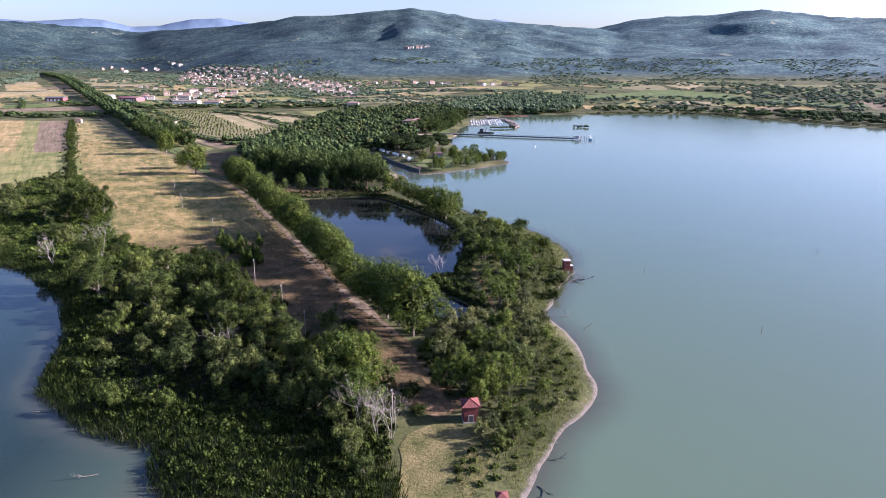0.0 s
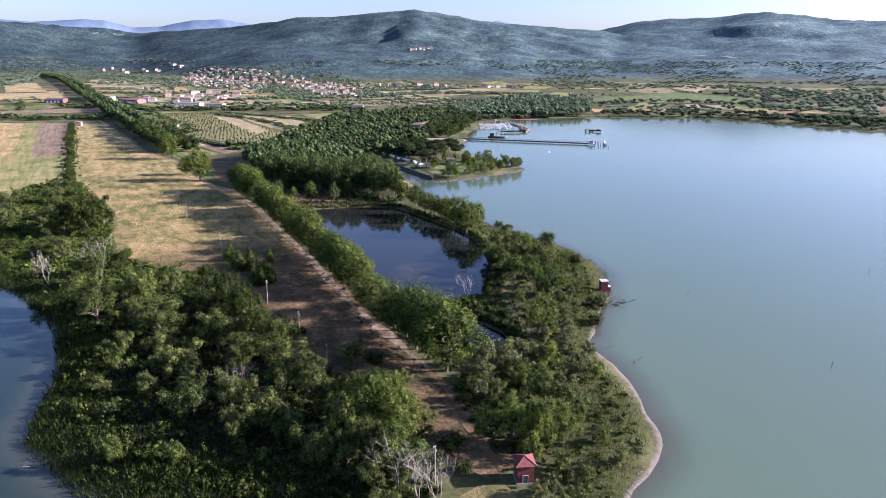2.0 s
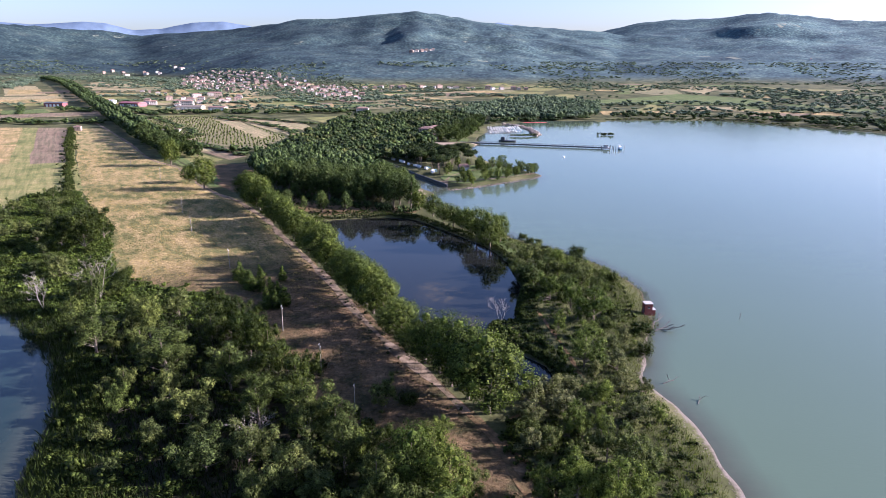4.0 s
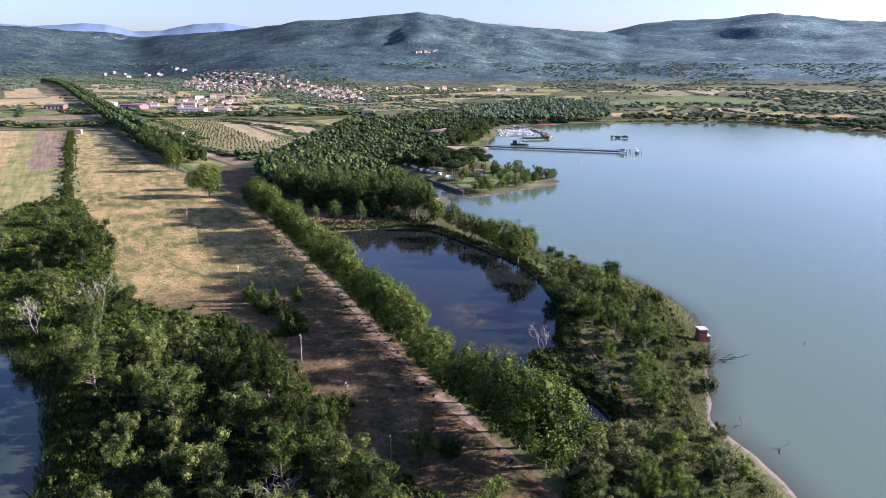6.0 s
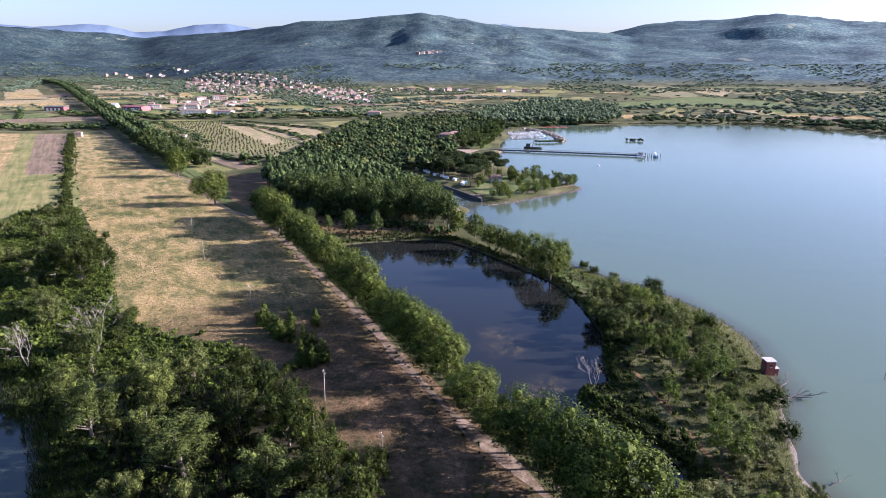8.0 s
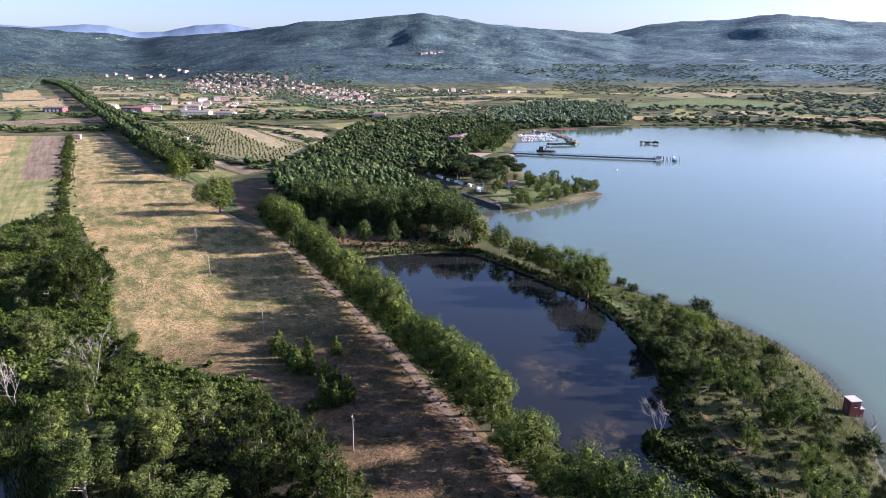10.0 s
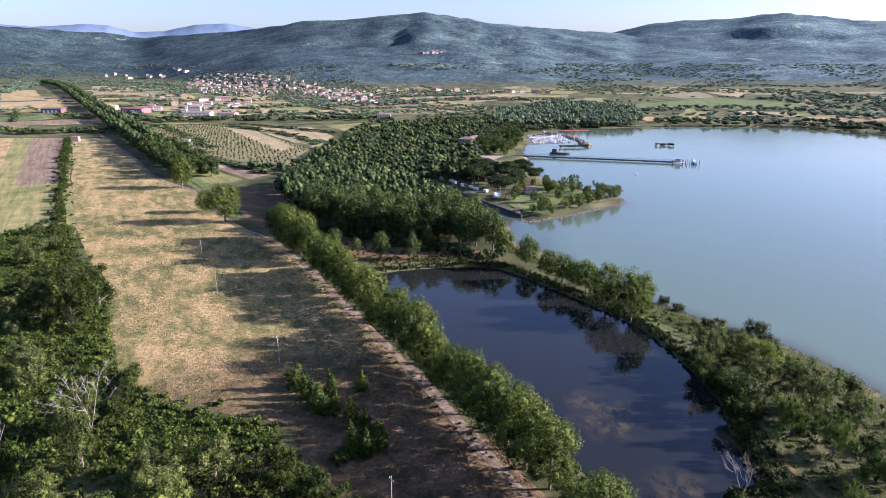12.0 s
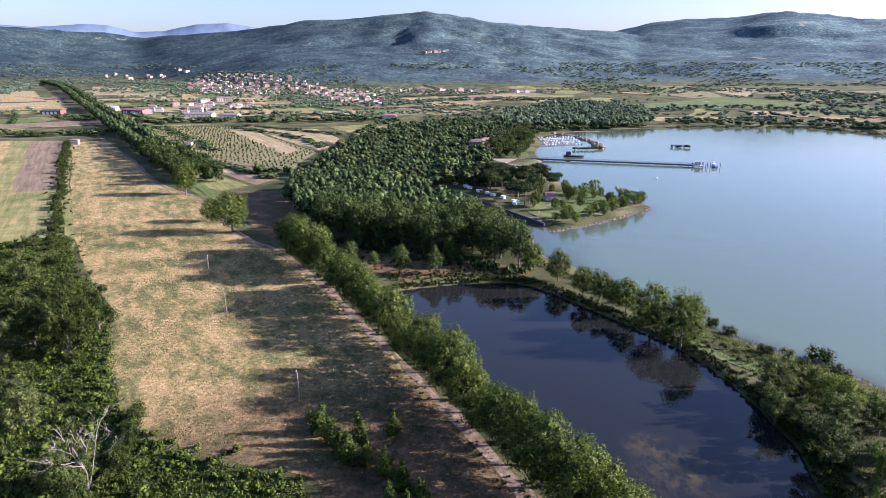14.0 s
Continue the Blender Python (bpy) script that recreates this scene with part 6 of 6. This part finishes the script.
def rocks(name, line, gap, size, label, spread=1.5, tall=1.0):
    s = Soup()
    for x, y in along(line, gap, spread):
        r = size * rng.uniform(0.5, 1.3)
        v = ICO1[0] * np.array((r * rng.uniform(0.8, 1.4), r * rng.uniform(0.8, 1.3), r * 0.6 * tall)) * (1 + rng.normal(0, 0.14, (12, 1)))
        s.put(v + np.array((x, y, max(height(x, y), -0.4) + r * 0.12)), ICO1[1])
    return tagged(new(name, s.mesh(name, M["rock"])), label, "rocks", kind="stuff")


MOLE = [(-24, 840), (-8, 826), (4, 800), (10, 770), (14, 735), (14, 716)]
rocks("breakwater", MOLE, 0.8, 2.0, "curved breakwater of piled pale rocks", 1.6, 1.6)
rocks("shore_rocks", [(-51, 408), (-44, 412), (-29, 424), (-12, 441), (3, 457), (7, 466)], 0.3, 0.45, "rock edging along the park spit", 0.9)
rocks("shore_stones", [(9.5, 88), (14, 101), (21, 116), (27, 128), (26.5, 140), (22.5, 161), (18.8, 172), (20.5, 186), (27.5, 208)], 0.45, 0.14, "stones on the gravel shore", 0.5)
merged("islet_scrub", LOW, [(x, y, rng.uniform(4, 7), rng.uniform(2, 4)) for x, y in ((80, 733), (84, 732), (88, 733), (92, 731), (95, 731), (86, 734))], M["oak"], "low dark scrub on a tiny lake islet", "scrub")
merged("mole_scrub", TREE_A, [(x, y, 5, 3.2) for x, y in along([(-12, 706), (0, 708), (14, 717)], 3.4, 0.6)] + [(x, y, 3, 1.5) for x, y in along(MOLE, 7, 0.8)], M["oak"], "dark bushes on the breakwater end", "scrub")
weed = mesh_object("floating_weed", [(-40, 838, 0.03), (-18, 852, 0.03), (4, 868, 0.03), (34, 873, 0.03), (30, 880, 0.03), (0, 876, 0.03), (-26, 860, 0.03)], [[0, 1, 2, 3, 4, 5, 6]], plain("red_weed", (0.3, 0.07, 0.06), 0.9, 0.1, 0.5, 0.15))
tagged(weed, "reddish floating weed near the far shore", "water weed", kind="structure")

wall = new("quay_wall")
for p, q in zip([(-108, 501), (-94, 482), (-80, 458), (-70, 443), (-62, 431)], [(-94, 482), (-80, 458), (-70, 443), (-62, 431), (-53, 417)]):
    d = np.hypot(q[0] - p[0], q[1] - p[1])
    w = boxed("wall_section", (0, -0.3, -0.5, d, 0.3, 1.9), M["steel"], wall)
    w.matrix_basis = pose(p[0], p[1], 0, 0, 0, math.degrees(math.atan2(q[1] - p[1], q[0] - p[0])))
tagged(wall, "dark quay wall along the canal", "wall", kind="structure")


def caravan(label, roof):
    ob = new("caravan")
    bm = box(bmesh.new(), -2.6, -1.1, 0.45, 2.6, 1.1, 2.6)
    bmesh.ops.bevel(bm, geom=bm.edges[:], offset=0.22, segments=2, affect="EDGES")
    part("body", bm, M["whitewash"], ob)
    bm = bmesh.new()
    v = [bm.verts.new(c) for c in ((-2.6, -1.1, 2.6), (2.6, -1.1, 2.6), (2.8, -4.2, 2.0), (-2.8, -4.2, 2.0), (-2.6, -1.1, 2.5), (2.6, -1.1, 2.5), (2.8, -4.2, 1.9), (-2.8, -4.2, 1.9))]
    for f in ((0, 1, 2, 3), (7, 6, 5, 4), (0, 4, 5, 1), (1, 5, 6, 2), (2, 6, 7, 3), (3, 7, 4, 0)):
        bm.faces.new([v[k] for k in f])
    part("awning", bm, M[roof], ob)
    boxed("window", (-1.6, -1.13, 1.4, 1.2, -1.09, 2.1), M["glass"], ob)
    for x in (-0.7, 0.7):
        s = Soup(); limb(s, (x, -1.15, 0.32), (x, -0.9, 0.32), 0.33, 0.33, 10)
        soup_part("wheel", s, M["steel"], ob)
    return tagged(ob, label, "caravan", "caravans at the campsite")


vans = [caravan("white caravan with pale awning under pines", "canvas"), caravan("white caravan with blue awning under pines", "blue")]
for k, (x, y) in enumerate(along([(-108, 512), (-92, 490), (-78, 470), (-66, 450)], 8.5, 2.0)):
    for row in range(1):
        src = vans[int(rng.random() < 0.3)]
        ob = src if not src.get("set") else copy_thing(src, Matrix())
        src["set"] = 1
        xx, yy = x + 5 + row * 9, y + 3 + row * 5
        ob.matrix_basis = pose(xx, yy, height(xx, yy), 0, 0, 120 + rng.normal(0, 12)) @ Matrix.Scale(0.7, 4)
for src in vans:
    if src.get("set"):
        del src["set"]
    else:
        for o in (*src.children_recursive, src):
            bpy.data.objects.remove(o)
for x, y, s in ((-43, 425, 0.5), (-40, 432, 0.55), (-27, 439, 0.65), (-16, 448, 0.7), (-10, 454, 0.55), (0, 466, 0.65), (-21, 495, 0.7), (-27, 489, 0.7), (-52, 487, 0.6), (-56, 458, 0.55), (-34, 475, 0.7), (-46, 449, 0.5), (-6, 470, 0.6), (3, 473, 0.55)):
    plant("elm" if s > 0.6 else "row", x, y, s)
for x, y in scatter([(-62, 640), (-84, 640), (-96, 700), (-70, 730), (-62, 850), (-48, 845), (-48, 740), (-52, 700), (-60, 680)], 11):
    plant("avenue", x, y, rng.uniform(0.5, 0.85))
for x, y, s in ((-38, 421, 0.55), (-30, 434, 0.6), (-22, 440, 0.65), (-11, 455, 0.55), (2, 470, 0.6), (-1, 480, 0.6), (-42, 451, 0.45), (-47, 425, 0.4), (-57, 455, 0.45), (-30, 470, 0.6), (-22, 480, 0.6), (-15, 470, 0.5), (-8, 478, 0.6), (-35, 485, 0.6)):
    plant("elm", x, y, s)
for x, y in scatter([(-48, 440), (-15, 446), (0, 464), (0, 480), (-20, 504), (-42, 528), (-52, 505), (-48, 470)], 17.0):
    plant("row" if rng.random() < 0.7 else "willow", x, y, rng.uniform(0.35, 0.55))
for x, y in scatter([(-104, 515), (-92, 500), (-78, 480), (-62, 455), (-52, 470), (-40, 500), (-42, 525), (-58, 540), (-80, 545), (-100, 535)], 9.5):
    plant("pine", x, y, rng.uniform(0.75, 0.95), "campsite pines")


def house(w, d, h, rise, wall_key, label, category="house"):
    ob = new("house")
    boxed("wall", (-w / 2, -d / 2, -2.5, w / 2, d / 2, h), M[wall_key], ob)
    part("roof", hip_roof(w, d, h, rise, 0.6, max(0.0, w - d)), M["tiles"], ob, "terracotta tile roof")
    for x in np.arange(-w / 2 + 1.6, w / 2 - 1, 3.4):
        for z in np.arange(0.9, h - 1.6, 3.1):
            boxed("window", (x, -d / 2 - 0.06, z, x + 1.1, -d / 2 + 0.05, z + 1.5), M["glass"], ob)
    return tagged(ob, label, category, "houses of the town")


stock = [house(13, 9, 6.5, 2.2, "plaster", "pale plastered house with terracotta roof"), house(16, 11, 9.5, 2.4, "ochre", "ochre plastered house with terracotta roof"), house(10, 9, 6, 2.0, "whitewash", "white house with terracotta roof"),
         house(20, 11, 7, 2.4, "plaster", "long pale house with terracotta roof"), house(11, 10, 10, 2.0, "ochre", "tall ochre house with terracotta roof")]
used = set()


def settle(x, y, turn, size=1.0):
    k = int(rng.choice(5, p=(0.3, 0.22, 0.25, 0.13, 0.1)))
    ob = stock[k] if k not in used else copy_thing(stock[k], Matrix())
    used.add(k)
    ob.matrix_basis = pose(x, y, height(x, y) + 0.3, 0, 0, turn) @ Matrix.Scale(size, 4)


TOWN = [(-1180, 2260), (-1080, 2240), (-920, 2120), (-679, 1880), (-559, 1786), (-574, 1581), (-640, 1450), (-810, 1540)]
for x, y in scatter(TOWN, 30):
    settle(x, y, rng.choice((20, 110)) + rng.normal(0, 12), rng.uniform(0.5, 0.78))
for x, y in scatter([(-598, 1663), (-485, 1740), (-356, 1516), (-298, 1250), (-387, 1290)], 28):
    settle(x, y, rng.choice((30, 120)) + rng.normal(0, 10), rng.uniform(0.55, 0.8))
for x, y in along([(-370, 1620), (-270, 1690), (-90, 1650), (20, 1640)], 20, 9):
    settle(x, y, rng.normal(10, 15), rng.uniform(0.6, 0.9))
for x, y in along([(-1690, 2620), (-1450, 2560), (-1290, 2450)], 45, 16):
    settle(x, y, rng.uniform(0, 180))
for x, y in ((-390, 2640), (-372, 2650), (-355, 2660), (-338, 2665), (-320, 2600), (-400, 2560), (-380, 2540), (-345, 2550), (-365, 2610), (1130, 2700), (-237, 988), (-820, 1640), (-99, 679), (-92, 690)):
    settle(x, y, rng.uniform(-20, 40), 0.9)
for x, y in scatter([(-700, 1130), (-560, 1040), (-480, 1100), (-560, 1300), (-700, 1330)], 46):
    settle(x, y, rng.normal(25, 10), rng.uniform(0.7, 1.0))


def barn(w, d, h, wall_key, roof_key, label):
    ob = new("barn")
    boxed("wall", (-w / 2, -d / 2, -1, w / 2, d / 2, h), M[wall_key], ob)
    part("roof", hip_roof(w, d, h, 2.0, 0.5, w - 1), M[roof_key], ob)
    for x in np.arange(-w / 2 + 3, w / 2 - 3, 6.0):
        boxed("door", (x, -d / 2 - 0.08, 0, x + 3.4, -d / 2 + 0.05, h * 0.7), M["whitewash"], ob)
    return tagged(ob, label, "barn")


for w, d, h, wk, rk, x, y, turn, label in ((46, 18, 6, "redpaint", "redpaint", -642, 1052, -20, "long red shed with white doors"), (30, 16, 5.5, "redpaint", "steel", -762, 1028, 8, "red shed with dark roof"),
                                           (22, 14, 5, "whitewash", "canvas", -715, 1098, 10, "white farm shed beside the road"), (40, 18, 5, "plaster", "rock", -520, 1010, 5, "pale low shed among trees"), (26, 14, 5, "plaster", "tiles", -470, 1000, 0, "low farm building with tile roof"),
                                           (16, 10, 3.5, "redpaint", "tiles", -92, 664, 20, "red-roofed pavilion behind the beach"), (7, 5, 2.6, "plaster", "tiles", -47, 476, 15, "small park kiosk with tile roof")):
    ob = barn(w, d, h, wk, rk, label)
    ob.matrix_basis = pose(x, y, height(x, y), 0, 0, turn)
for x, y, t in ((-415, 695, 10), (-391, 690, 20), (-373, 692, 5), (-488, 690, 15), (-830, 1402, 20), (-800, 1380, 30), (-770, 1360, 25), (-745, 1346, 10), (-715, 1330, 15)):
    settle(x, y, t, 0.45)

# originals that found no place are taken away
for pool_of in KINDS.values():
    for src in pool_of:
        if not src["used"]:
            for o in (*src.children_recursive, src):
                bpy.data.objects.remove(o)
for k, src in enumerate(stock):
    if k not in used:
        for o in (*src.children_recursive, src):
            bpy.data.objects.remove(o)
for o in bpy.data.objects:
    if "used" in o:
        del o["used"]
    if "set" in o:
        del o["set"]
